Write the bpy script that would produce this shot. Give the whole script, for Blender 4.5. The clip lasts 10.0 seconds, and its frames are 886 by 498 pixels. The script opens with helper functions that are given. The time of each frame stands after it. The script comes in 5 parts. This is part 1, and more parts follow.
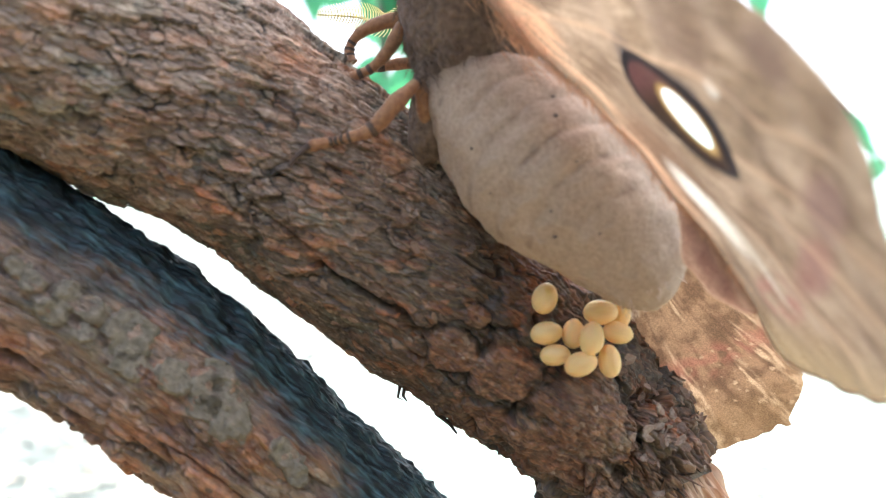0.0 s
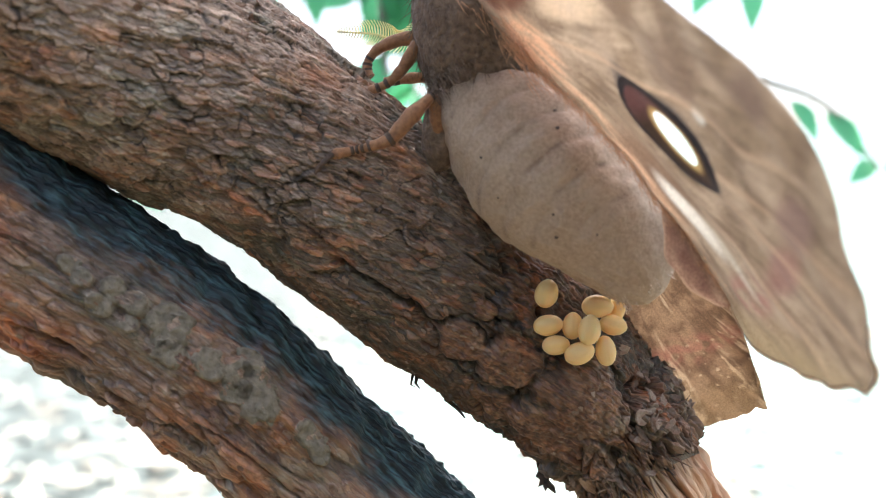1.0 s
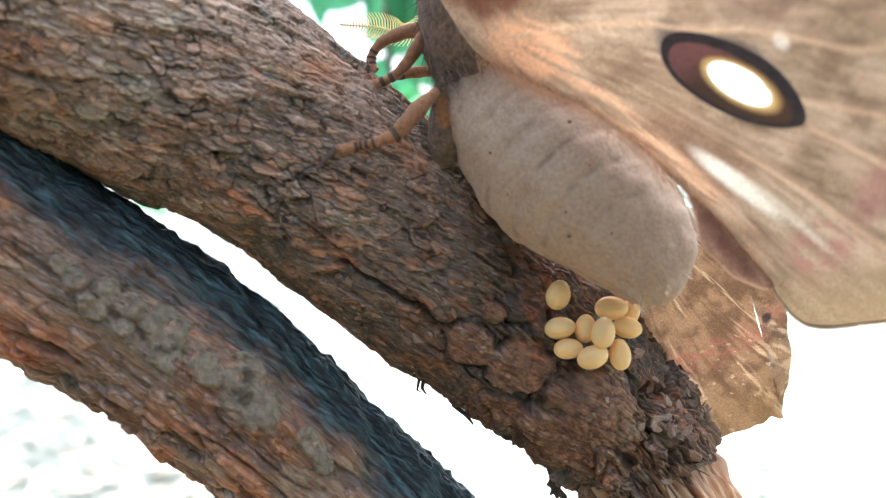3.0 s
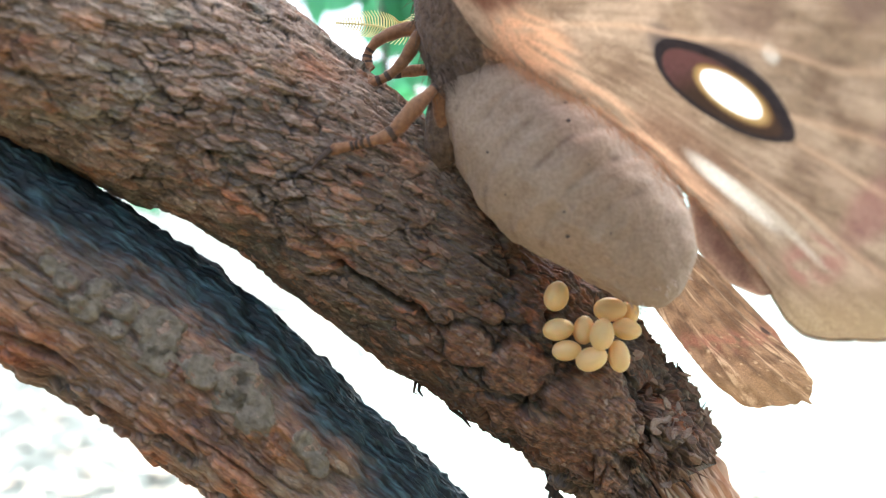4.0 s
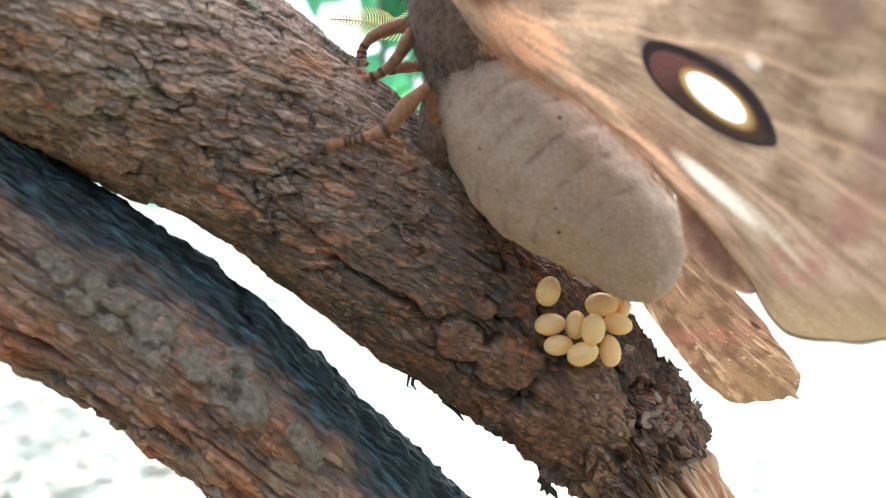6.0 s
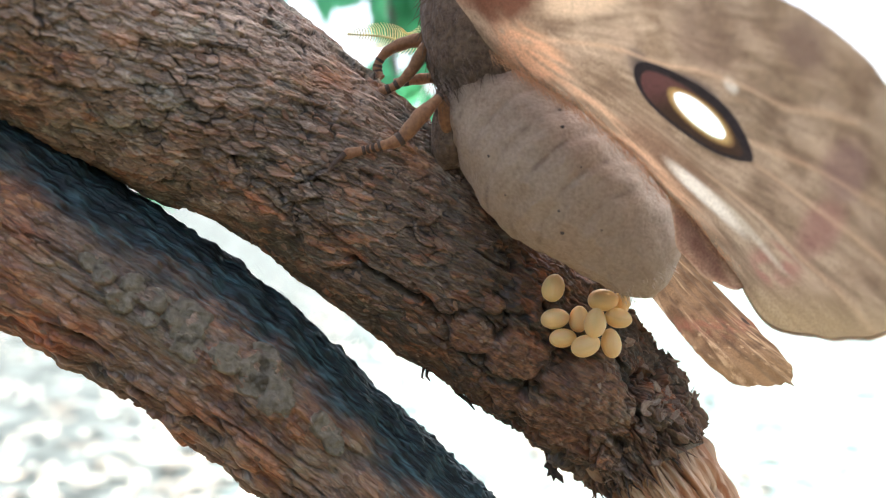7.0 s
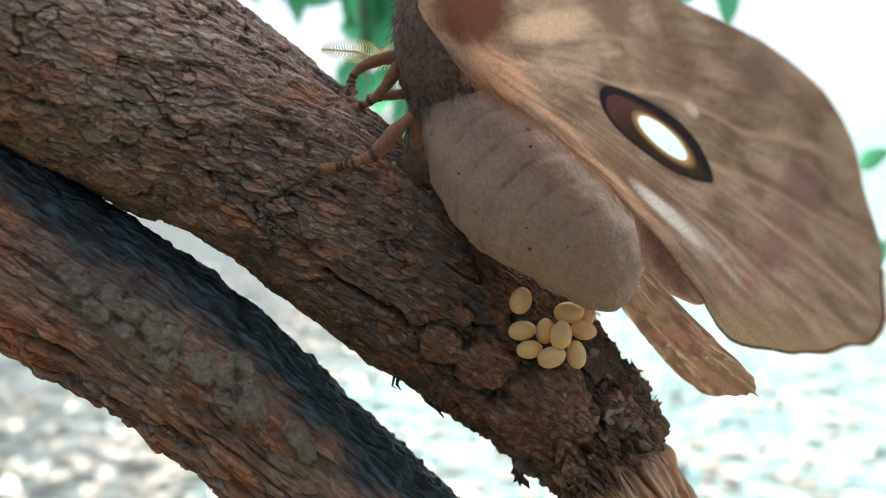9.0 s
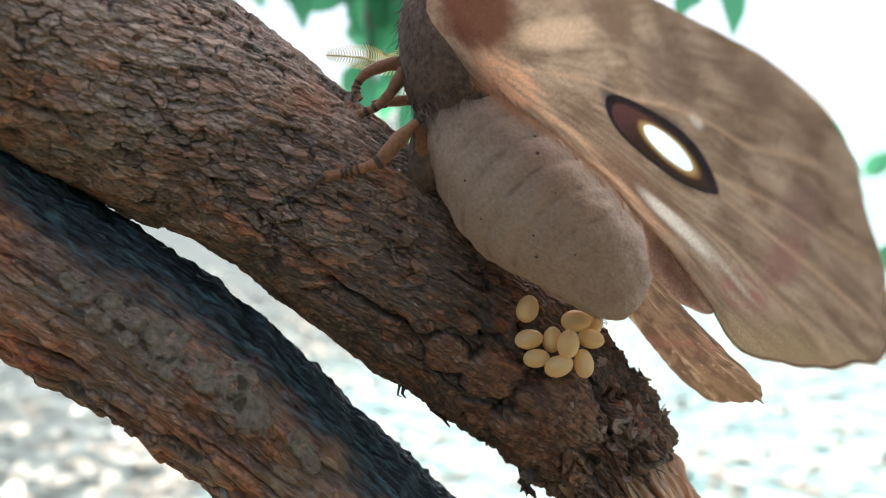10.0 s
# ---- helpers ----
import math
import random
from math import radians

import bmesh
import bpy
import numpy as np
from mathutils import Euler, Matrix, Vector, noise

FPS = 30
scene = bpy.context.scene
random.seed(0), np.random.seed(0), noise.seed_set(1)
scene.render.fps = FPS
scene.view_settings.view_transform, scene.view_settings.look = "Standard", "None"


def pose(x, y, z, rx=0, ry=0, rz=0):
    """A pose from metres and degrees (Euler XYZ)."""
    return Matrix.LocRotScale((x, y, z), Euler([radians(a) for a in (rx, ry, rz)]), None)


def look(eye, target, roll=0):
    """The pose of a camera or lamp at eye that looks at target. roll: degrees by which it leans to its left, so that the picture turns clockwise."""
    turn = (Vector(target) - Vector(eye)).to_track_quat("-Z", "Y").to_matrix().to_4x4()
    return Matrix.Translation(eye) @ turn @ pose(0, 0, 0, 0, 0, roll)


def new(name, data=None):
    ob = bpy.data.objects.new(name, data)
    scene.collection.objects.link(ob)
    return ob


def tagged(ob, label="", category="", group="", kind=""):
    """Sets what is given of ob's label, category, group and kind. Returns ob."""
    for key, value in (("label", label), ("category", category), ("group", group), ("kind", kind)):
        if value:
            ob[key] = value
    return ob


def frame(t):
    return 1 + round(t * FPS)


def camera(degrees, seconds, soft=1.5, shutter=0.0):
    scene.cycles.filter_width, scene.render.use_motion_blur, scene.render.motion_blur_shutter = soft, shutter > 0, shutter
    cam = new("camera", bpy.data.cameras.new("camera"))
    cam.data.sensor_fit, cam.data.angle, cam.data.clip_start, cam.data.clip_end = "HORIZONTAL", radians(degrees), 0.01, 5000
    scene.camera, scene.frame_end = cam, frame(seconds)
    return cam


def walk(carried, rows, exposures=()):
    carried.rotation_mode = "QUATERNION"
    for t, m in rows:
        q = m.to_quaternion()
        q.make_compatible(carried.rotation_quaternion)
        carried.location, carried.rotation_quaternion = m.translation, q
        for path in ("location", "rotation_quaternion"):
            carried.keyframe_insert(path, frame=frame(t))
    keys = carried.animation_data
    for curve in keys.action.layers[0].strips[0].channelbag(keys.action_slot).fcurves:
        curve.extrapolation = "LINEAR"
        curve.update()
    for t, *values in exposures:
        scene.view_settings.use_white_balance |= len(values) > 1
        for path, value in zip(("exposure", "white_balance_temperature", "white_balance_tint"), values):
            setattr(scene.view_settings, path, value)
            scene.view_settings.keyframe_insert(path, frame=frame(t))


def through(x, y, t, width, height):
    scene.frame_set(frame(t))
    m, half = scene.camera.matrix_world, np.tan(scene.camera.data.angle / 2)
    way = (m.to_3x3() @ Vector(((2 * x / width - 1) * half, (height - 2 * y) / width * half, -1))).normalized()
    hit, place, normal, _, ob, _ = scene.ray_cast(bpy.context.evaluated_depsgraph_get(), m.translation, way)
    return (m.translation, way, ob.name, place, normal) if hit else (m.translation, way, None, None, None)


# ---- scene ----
cam = camera(48.5, 10.0, soft=1.1)
cam.data.dof.use_dof = True
cam.data.dof.focus_distance = 0.117
cam.data.dof.aperture_fstop = 25.0
PATH = [
    (0.0, (0.00524, 0.00143, 1.20420), (0.00003, 0.10122, 1.20023), 0.63),
    (0.5, (0.00505, -0.00538, 1.20457), (0.00043, 0.09441, 1.20006), 0.64),
    (1.0, (0.00409, -0.00823, 1.20471), (-0.00072, 0.09156, 1.20054), 0.73),
    (1.5, (0.00305, -0.00864, 1.20384), (-0.00284, 0.09112, 1.20021), 0.43),
    (2.0, (0.00288, -0.00931, 1.20556), (-0.00168, 0.09049, 1.20124), 0.58),
    (2.5, (0.00368, -0.00583, 1.20454), (-0.00174, 0.09394, 1.20052), 0.61),
    (4.0, (0.00353, -0.00271, 1.20391), (-0.00144, 0.09710, 1.20032), 0.59),
    (4.5, (0.00361, -0.00083, 1.20402), (-0.00130, 0.09899, 1.20058), 0.67),
    (5.0, (0.00319, -0.00049, 1.20430), (-0.00172, 0.09931, 1.20041), 0.69),
    (5.5, (0.00404, -0.00112, 1.20434), (-0.00046, 0.09869, 1.19993), 0.83),
    (7.0, (0.00434, -0.01141, 1.20469), (-0.00149, 0.08832, 1.20026), 0.35),
    (7.5, (0.00454, -0.01451, 1.20596), (-0.00035, 0.08527, 1.20143), 0.58),
    (8.0, (0.00389, -0.01539, 1.20671), (0.00056, 0.08442, 1.20158), 0.62),
    (8.5, (0.00363, -0.01467, 1.20694), (0.00115, 0.08518, 1.20213), 0.68),
    (9.0, (0.00444, -0.01440, 1.20694), (0.00161, 0.08544, 1.20209), 0.81),
    (9.5, (0.00414, -0.01349, 1.20684), (0.00089, 0.08635, 1.20218), 0.72),
    (10.0, (0.00429, -0.01316, 1.20725), (0.00095, 0.08669, 1.20285), 0.80),
]
EXPOSURES = [(t, stops + 0.05, 6900, 8) for t, stops in ((0.0, 2.4), (0.5, 2.38), (1.0, 2.0), (1.5, 2.7), (2.0, 2.35), (2.5, 2.28), (4.5, 2.24), (5.0, 2.32), (5.5, 2.26), (7.0, 1.9), (7.5, 1.3), (8.0, 1.35), (9.0, 1.22), (9.5, 1.38), (10.0, 1.35))]
walk(cam, [(t, look(eye, target, roll)) for t, eye, target, roll in PATH], EXPOSURES)

# ---- light ----
SUN_UP, SUN_TURN = 72.0, 24.0   # degrees above the horizon; degrees to the right of straight ahead
world = bpy.data.worlds.new("sky")
scene.world = world
world.use_nodes = True
sky = world.node_tree.nodes.new("ShaderNodeTexSky")
sky.sky_type, sky.sun_disc = "NISHITA", False
sky.sun_elevation, sky.sun_rotation = radians(SUN_UP), radians(SUN_TURN)
sky.dust_density, sky.air_density, sky.ozone_density = 5.0, 0.8, 0.6
world.node_tree.nodes["Background"].inputs[1].default_value = 0.15
world.node_tree.links.new(sky.outputs[0], world.node_tree.nodes["Background"].inputs[0])
sun_data = bpy.data.lights.new("sun", "SUN")
sun_data.energy, sun_data.angle, sun_data.color = 4.5, radians(0.5), (1.0, 0.95, 0.86)
sun_lamp = new("sun", sun_data)
sun_from = Vector((math.sin(radians(SUN_TURN)) * math.cos(radians(SUN_UP)), math.cos(radians(SUN_TURN)) * math.cos(radians(SUN_UP)), math.sin(radians(SUN_UP))))
sun_lamp.matrix_world = look(sun_from * 30, (0, 0, 0))


# ---- materials ----
def material(name):
    mat = bpy.data.materials.new(name)
    mat.use_nodes = True
    nodes, links = mat.node_tree.nodes, mat.node_tree.links
    return mat, nodes, links, nodes["Principled BSDF"]


def mix(nodes, links, factor, a, b, blend="MIX"):
    """A colour mix; each input is a socket, a number or a colour."""
    n = nodes.new("ShaderNodeMix")
    n.data_type, n.blend_type = "RGBA", blend
    for socket, value in ((n.inputs[0], factor), (n.inputs[6], a), (n.inputs[7], b)):
        if isinstance(value, bpy.types.NodeSocket):
            links.new(value, socket)
        else:
            socket.default_value = (*value, 1.0) if isinstance(value, tuple) else value
    return n.outputs[2]


def grain(nodes, links, per_metre, detail=4.0, stretch=(1, 1, 1), low=0.35, high=0.65, rough=0.6):
    """Noise in the object's own metres, spread to 0..1 between low and high."""
    at, turn, tex, ramp = (nodes.new(k) for k in ("ShaderNodeTexCoord", "ShaderNodeMapping", "ShaderNodeTexNoise", "ShaderNodeMapRange"))
    turn.inputs["Scale"].default_value = stretch
    tex.inputs["Scale"].default_value, tex.inputs["Detail"].default_value, tex.inputs["Roughness"].default_value = per_metre, detail, rough
    ramp.inputs[1].default_value, ramp.inputs[2].default_value = low, high
    links.new(at.outputs["Object"], turn.inputs[0])
    links.new(turn.outputs[0], tex.inputs["Vector"])
    links.new(tex.outputs[0], ramp.inputs[0])
    return ramp.outputs[0]


def bumped(nodes, links, shader, height, strength, distance):
    b = nodes.new("ShaderNodeBump")
    b.inputs["Strength"].default_value, b.inputs["Distance"].default_value = strength, distance
    links.new(height, b.inputs["Height"])
    links.new(b.outputs[0], shader.inputs["Normal"])


def tones(nodes, links):
    """The four channels of the map that the mesh carries: stains and tints, with painted light and shade."""
    a, s = nodes.new("ShaderNodeAttribute"), nodes.new("ShaderNodeSeparateColor")
    a.attribute_name = "tone"
    links.new(a.outputs["Color"], s.inputs[0])
    return s.outputs[0], s.outputs[1], s.outputs[2], a.outputs["Alpha"]


def limb_grain(nodes, links, scale, kind="noise", low=0.35, high=0.65):
    """Texture that runs along a limb, from the mesh's own map of it: noise, or cracked cells with their random tint."""
    a, m = nodes.new("ShaderNodeAttribute"), nodes.new("ShaderNodeMapping")
    a.attribute_name = "along"
    m.inputs["Scale"].default_value = scale
    links.new(a.outputs["Vector"], m.inputs[0])
    ramp = nodes.new("ShaderNodeMapRange")
    if kind == "noise":
        t = nodes.new("ShaderNodeTexNoise")
        t.inputs["Scale"].default_value, t.inputs["Detail"].default_value = 1.0, 5.0
        links.new(m.outputs[0], t.inputs["Vector"])
        links.new(t.outputs[0], ramp.inputs[0])
        ramp.inputs[1].default_value, ramp.inputs[2].default_value = low, high
        return ramp.outputs[0]
    warp, add = nodes.new("ShaderNodeTexNoise"), nodes.new("ShaderNodeVectorMath")
    warp.inputs["Scale"].default_value = 0.8
    add.operation = "MULTIPLY_ADD"
    links.new(m.outputs[0], warp.inputs["Vector"])
    links.new(warp.outputs[1], add.inputs[0])
    add.inputs[1].default_value = (2.2, 2.2, 2.2)
    links.new(m.outputs[0], add.inputs[2])
    t, tint = nodes.new("ShaderNodeTexVoronoi"), nodes.new("ShaderNodeTexVoronoi")
    t.feature = "DISTANCE_TO_EDGE"
    for v in (t, tint):
        v.inputs["Scale"].default_value = 1.0
        links.new(add.outputs[0], v.inputs["Vector"])
    links.new(t.outputs["Distance"], ramp.inputs[0])
    ramp.inputs[1].default_value, ramp.inputs[2].default_value = 0.0, 0.16
    split = nodes.new("ShaderNodeSeparateColor")
    links.new(tint.outputs["Color"], split.inputs[0])
    return ramp.outputs[0], split.outputs[0], split.outputs[1]


def bark_material(name, crack_or_soot, fleck_tone):
    """Scaly bark. The two colours: dark and fleck tones of its cracks or burnt strip."""
    mat, nodes, links, shader = material(name)
    char, red, plate, pale = tones(nodes, links)
    fine = limb_grain(nodes, links, (1100, 2600, 2600))
    mid = limb_grain(nodes, links, (330, 760, 760))
    fibre = limb_grain(nodes, links, (160, 3200, 3200))
    cell, tint, tint2 = limb_grain(nodes, links, (480, 1900, 1900), "cells")
    base = mix(nodes, links, plate, (0.100, 0.055, 0.033), (0.52, 0.315, 0.192))
    base = mix(nodes, links, mix(nodes, links, 0.5, tint, (0.0, 0.0, 0.0)), base, (0.265, 0.205, 0.150))
    base = mix(nodes, links, red, base, mix(nodes, links, tint2, (0.26, 0.082, 0.038), (0.70, 0.29, 0.125)))
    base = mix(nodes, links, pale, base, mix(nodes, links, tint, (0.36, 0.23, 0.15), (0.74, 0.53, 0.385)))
    base = mix(nodes, links, mix(nodes, links, 0.5, fine, (0.0, 0.0, 0.0)), base, mix(nodes, links, 1.0, base, (0.40, 0.36, 0.34), "MULTIPLY"))
    worn = mix(nodes, links, 1.0, limb_grain(nodes, links, (420, 1500, 1500)), limb_grain(nodes, links, (150, 420, 420)), "MULTIPLY")
    base = mix(nodes, links, mix(nodes, links, 0.5, worn, (0.0, 0.0, 0.0)), base, mix(nodes, links, tint2, (0.46, 0.19, 0.09), (0.55, 0.42, 0.31)))
    # pale flecks painted as glints, mixed into the base colour
    glint = mix(nodes, links, 1.0, limb_grain(nodes, links, (900, 2300, 2300), low=0.55, high=0.70), mid, "MULTIPLY")
    base = mix(nodes, links, mix(nodes, links, 0.3, glint, (0.0, 0.0, 0.0)), base, mix(nodes, links, tint, (0.62, 0.37, 0.22), (0.74, 0.63, 0.53)))
    gaps = mix(nodes, links, mid, (1.0, 1.0, 1.0), cell)
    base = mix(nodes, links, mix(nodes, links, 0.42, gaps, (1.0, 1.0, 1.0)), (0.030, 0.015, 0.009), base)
    rust = limb_grain(nodes, links, (95, 190, 190), low=0.53, high=0.66)
    weathered = limb_grain(nodes, links, (130, 260, 260), low=0.54, high=0.62)
    base = mix(nodes, links, weathered, base, mix(nodes, links, 1.0, base, (0.88, 1.02, 1.02), "MULTIPLY"))
    base = mix(nodes, links, rust, base, mix(nodes, links, 1.0, base, (1.22, 0.84, 0.62), "MULTIPLY"))
    fleck_grain = limb_grain(nodes, links, (330, 2300, 2300), low=0.42, high=0.68)
    fleck = mix(nodes, links, 1.0, fleck_grain, mix(nodes, links, 0.5, mid, fibre), "MULTIPLY")
    base = mix(nodes, links, char, base, mix(nodes, links, fleck, crack_or_soot, fleck_tone))
    links.new(base, shader.inputs["Base Color"])
    links.new(mix(nodes, links, char, mix(nodes, links, mid, (0.30, 0.30, 0.30), (0.56, 0.56, 0.56)), mix(nodes, links, fibre, (0.60, 0.60, 0.60), (0.36, 0.36, 0.36))), shader.inputs["Roughness"])
    shader.inputs["Specular IOR Level"].default_value = 0.55
    high = mix(nodes, links, 0.6, cell, fine)
    high = mix(nodes, links, char, high, mix(nodes, links, 0.6, fibre, fleck_grain))
    bumped(nodes, links, shader, high, 0.85, 0.00022)
    return mat


def flake_material(name, dark, light, red):
    """Loose flakes of bark, each of its own tone."""
    mat, nodes, links, shader = material(name)
    info = nodes.new("ShaderNodeObjectInfo")
    fine, broad = grain(nodes, links, 2400, 4.0), grain(nodes, links, 700, 3.0)
    base = mix(nodes, links, info.outputs["Random"], dark, light)
    base = mix(nodes, links, mix(nodes, links, 0.45, broad, (0.0, 0.0, 0.0)), base, red)
    base = mix(nodes, links, mix(nodes, links, 0.72, fine, (0.0, 0.0, 0.0)), base, dark)
    links.new(base, shader.inputs["Base Color"])
    shader.inputs["Roughness"].default_value = 0.62
    bumped(nodes, links, shader, fine, 0.7, 0.0002)
    return mat


def mottled(name, dark, light, per_metre, roughness, bump=0.3, depth=0.0002, stretch=(1, 1, 1), sheen=0.0, scatter=0.0, low=0.35, high=0.65):
    mat, nodes, links, shader = material(name)
    fine = grain(nodes, links, per_metre, 4.0, stretch, low, high)
    broad = grain(nodes, links, per_metre * 0.17, 3.0)
    base = mix(nodes, links, fine, dark, light)
    base = mix(nodes, links, mix(nodes, links, 0.65, broad, (0.0, 0.0, 0.0)), base, tuple(0.5 * (a + b) * 0.8 for a, b in zip(dark, light)))
    links.new(base, shader.inputs["Base Color"])
    shader.inputs["Roughness"].default_value = roughness
    shader.inputs["Sheen Weight"].default_value = sheen
    if scatter:
        shader.inputs["Subsurface Weight"].default_value = scatter
        shader.inputs["Subsurface Scale"].default_value = 0.0006
        shader.inputs["Subsurface Radius"].default_value = (1.0, 0.6, 0.35)
    bumped(nodes, links, shader, fine, bump, depth)
    return mat


def abdomen_material():
    """Short velvety scales, with darker rings between the segments and a pinkish upper side from the mesh's map."""
    mat, nodes, links, shader = material("abdomen_fur")
    ring, pink, worn, _ = tones(nodes, links)
    fine, broad = grain(nodes, links, 2600, 4.0), grain(nodes, links, 330, 4.0)
    base = mix(nodes, links, fine, (0.33, 0.219, 0.147), (0.47, 0.330, 0.230))
    base = mix(nodes, links, mix(nodes, links, 0.5, broad, (0.0, 0.0, 0.0)), base, (0.49, 0.356, 0.254))
    base = mix(nodes, links, pink, base, mix(nodes, links, fine, (0.36, 0.205, 0.135), (0.50, 0.32, 0.22)))
    base = mix(nodes, links, ring, base, (0.17, 0.10, 0.07))
    links.new(base, shader.inputs["Base Color"])
    shader.inputs["Roughness"].default_value = 0.9
    shader.inputs["Sheen Weight"].default_value = 0.1
    bumped(nodes, links, shader, fine, 0.4, 0.00015)
    return mat


def sheet_material(name, through, roughness=0.6, gain=1.0):
    """A thin sheet that lets light through: colour from the mesh's tone map, with fine scales."""
    mat, nodes, links, shader = material(name)
    a = nodes.new("ShaderNodeAttribute")
    a.attribute_name = "tone"
    fine = grain(nodes, links, 5200, 3.0)
    base = mix(nodes, links, mix(nodes, links, 0.30, fine, (0.0, 0.0, 0.0)), a.outputs["Color"], mix(nodes, links, 1.0, a.outputs["Color"], (0.45, 0.42, 0.40), "MULTIPLY"))
    links.new(base, shader.inputs["Base Color"])
    shader.inputs["Roughness"].default_value = roughness
    shader.inputs["Sheen Weight"].default_value = 0.15
    bumped(nodes, links, shader, fine, 0.3, 0.0001)
    glow, add = nodes.new("ShaderNodeBsdfTranslucent"), nodes.new("ShaderNodeMixShader")
    links.new(mix(nodes, links, 1.0, base, (1.0 * gain, 0.90 * gain, 0.80 * gain), "MULTIPLY"), glow.inputs[0])
    add.inputs[0].default_value = through
    links.new(shader.outputs[0], add.inputs[1])
    links.new(glow.outputs[0], add.inputs[2])
    links.new(add.outputs[0], nodes["Material Output"].inputs[0])
    return mat


def window_material():
    """The scaleless, clear pane in the wing."""
    mat, nodes, links, shader = material("clear_membrane")
    clear, add = nodes.new("ShaderNodeBsdfTransparent"), nodes.new("ShaderNodeMixShader")
    shader.inputs["Roughness"].default_value = 0.15
    shader.inputs["Base Color"].default_value = (0.75, 0.7, 0.6, 1)
    add.inputs[0].default_value = 0.97
    links.new(shader.outputs[0], add.inputs[1])
    links.new(clear.outputs[0], add.inputs[2])
    links.new(add.outputs[0], nodes["Material Output"].inputs[0])
    return mat


def blend_colour(a, b):
    return tuple(0.5 * (p + q) for p, q in zip(a, b))


def leaf_material(name, dark, light, through, backlit=(0.14, 0.60, 0.32, 1)):
    mat, nodes, links, shader = material(name)
    info = nodes.new("ShaderNodeNewGeometry")
    base = mix(nodes, links, info.outputs["Random Per Island"], dark, light)
    base = mix(nodes, links, mix(nodes, links, 0.5, grain(nodes, links, 160, 3.0), (0.0, 0.0, 0.0)), base, blend_colour(dark, light))
    links.new(base, shader.inputs["Base Color"])
    shader.inputs["Roughness"].default_value = 0.4
    glow, add = nodes.new("ShaderNodeBsdfTranslucent"), nodes.new("ShaderNodeMixShader")
    glow.inputs[0].default_value = backlit
    add.inputs[0].default_value = through
    links.new(shader.outputs[0], add.inputs[1])
    links.new(glow.outputs[0], add.inputs[2])
    links.new(add.outputs[0], nodes["Material Output"].inputs[0])
    return mat


def torn_material():
    mat, nodes, links, shader = material("torn_wood")
    split, red, streak, rim = tones(nodes, links)
    fibre = limb_grain(nodes, links, (60, 1500, 1500), low=0.38, high=0.60)
    base = mix(nodes, links, fibre, (0.52, 0.21, 0.095), (0.97, 0.67, 0.44))
    base = mix(nodes, links, mix(nodes, links, 0.6, red, (0.0, 0.0, 0.0)), base, (0.70, 0.36, 0.19))
    base = mix(nodes, links, rim, base, (0.20, 0.10, 0.06))
    base = mix(nodes, links, split, base, (0.03, 0.018, 0.012))
    links.new(base, shader.inputs["Base Color"])
    shader.inputs["Roughness"].default_value = 0.6
    bumped(nodes, links, shader, fibre, 0.8, 0.0003)
    return mat


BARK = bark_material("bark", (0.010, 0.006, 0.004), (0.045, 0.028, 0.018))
# its bluish fleck colour paints the sky's sheen on the char
CHAR_BARK = bark_material("charred_bark", (0.0022, 0.0060, 0.0070), (0.115, 0.220, 0.235))
FLAKE = flake_material("bark_flake", (0.13, 0.075, 0.045), (0.38, 0.25, 0.17), (0.34, 0.14, 0.07))
CHIP = flake_material("bark_chip", (0.095, 0.052, 0.034), (0.50, 0.37, 0.28), (0.36, 0.16, 0.085))
CORE = torn_material()
DARK_WOOD = mottled("dark_splinter", (0.02, 0.016, 0.014), (0.10, 0.06, 0.04), 1500, 0.7)
LICHEN = mottled("lichen", (0.120, 0.092, 0.062), (0.335, 0.268, 0.190), 1100, 0.85, 0.9, 0.0003, low=0.25, high=0.75)
EGG = mottled("egg_shell", (0.93, 0.55, 0.215), (0.97, 0.67, 0.32), 700, 0.42, 0.12, 0.0001, scatter=0.35)
ABDOMEN = abdomen_material()
THORAX = mottled("thorax_fur", (0.105, 0.066, 0.044), (0.27, 0.175, 0.118), 1300, 0.95, 0.7, 0.0003, sheen=0.1)
LEG = mottled("leg_scales", (0.22, 0.095, 0.042), (0.38, 0.18, 0.08), 1800, 0.75, 0.4, 0.0001, sheen=0.2)
LEG_DARK = mottled("dark_band", (0.05, 0.03, 0.02), (0.12, 0.07, 0.045), 1800, 0.7)
COMB = leaf_material("antenna_comb", (0.86, 0.80, 0.50), (0.92, 0.87, 0.62), 0.6, (0.92, 0.86, 0.56, 1))
MARGIN = leaf_material("margin_hair", (0.58, 0.46, 0.36), (0.74, 0.62, 0.50), 0.65, (0.86, 0.74, 0.60, 1))
HAIR = mottled("pale_hair", (0.55, 0.40, 0.30), (0.78, 0.62, 0.50), 900, 0.6, 0.1)
HAIR_ORANGE = mottled("orange_hair", (0.55, 0.27, 0.14), (0.75, 0.42, 0.25), 900, 0.6, 0.1)
SPECK = mottled("dark_speck", (0.06, 0.045, 0.04), (0.14, 0.10, 0.085), 3000, 0.8)
WING = sheet_material("wing_scales", 0.60)
RING = sheet_material("eyespot_scales", 0.30)
CLEAR = window_material()
LEAF = leaf_material("leaf", (0.02, 0.11, 0.05), (0.06, 0.22, 0.09), 0.45)
# darkened leaf copy for the unseen crown and shrubs, to soak up light
LEAF_DARK = leaf_material("blocker_leaf", (0.022, 0.042, 0.018), (0.05, 0.075, 0.03), 0.10)
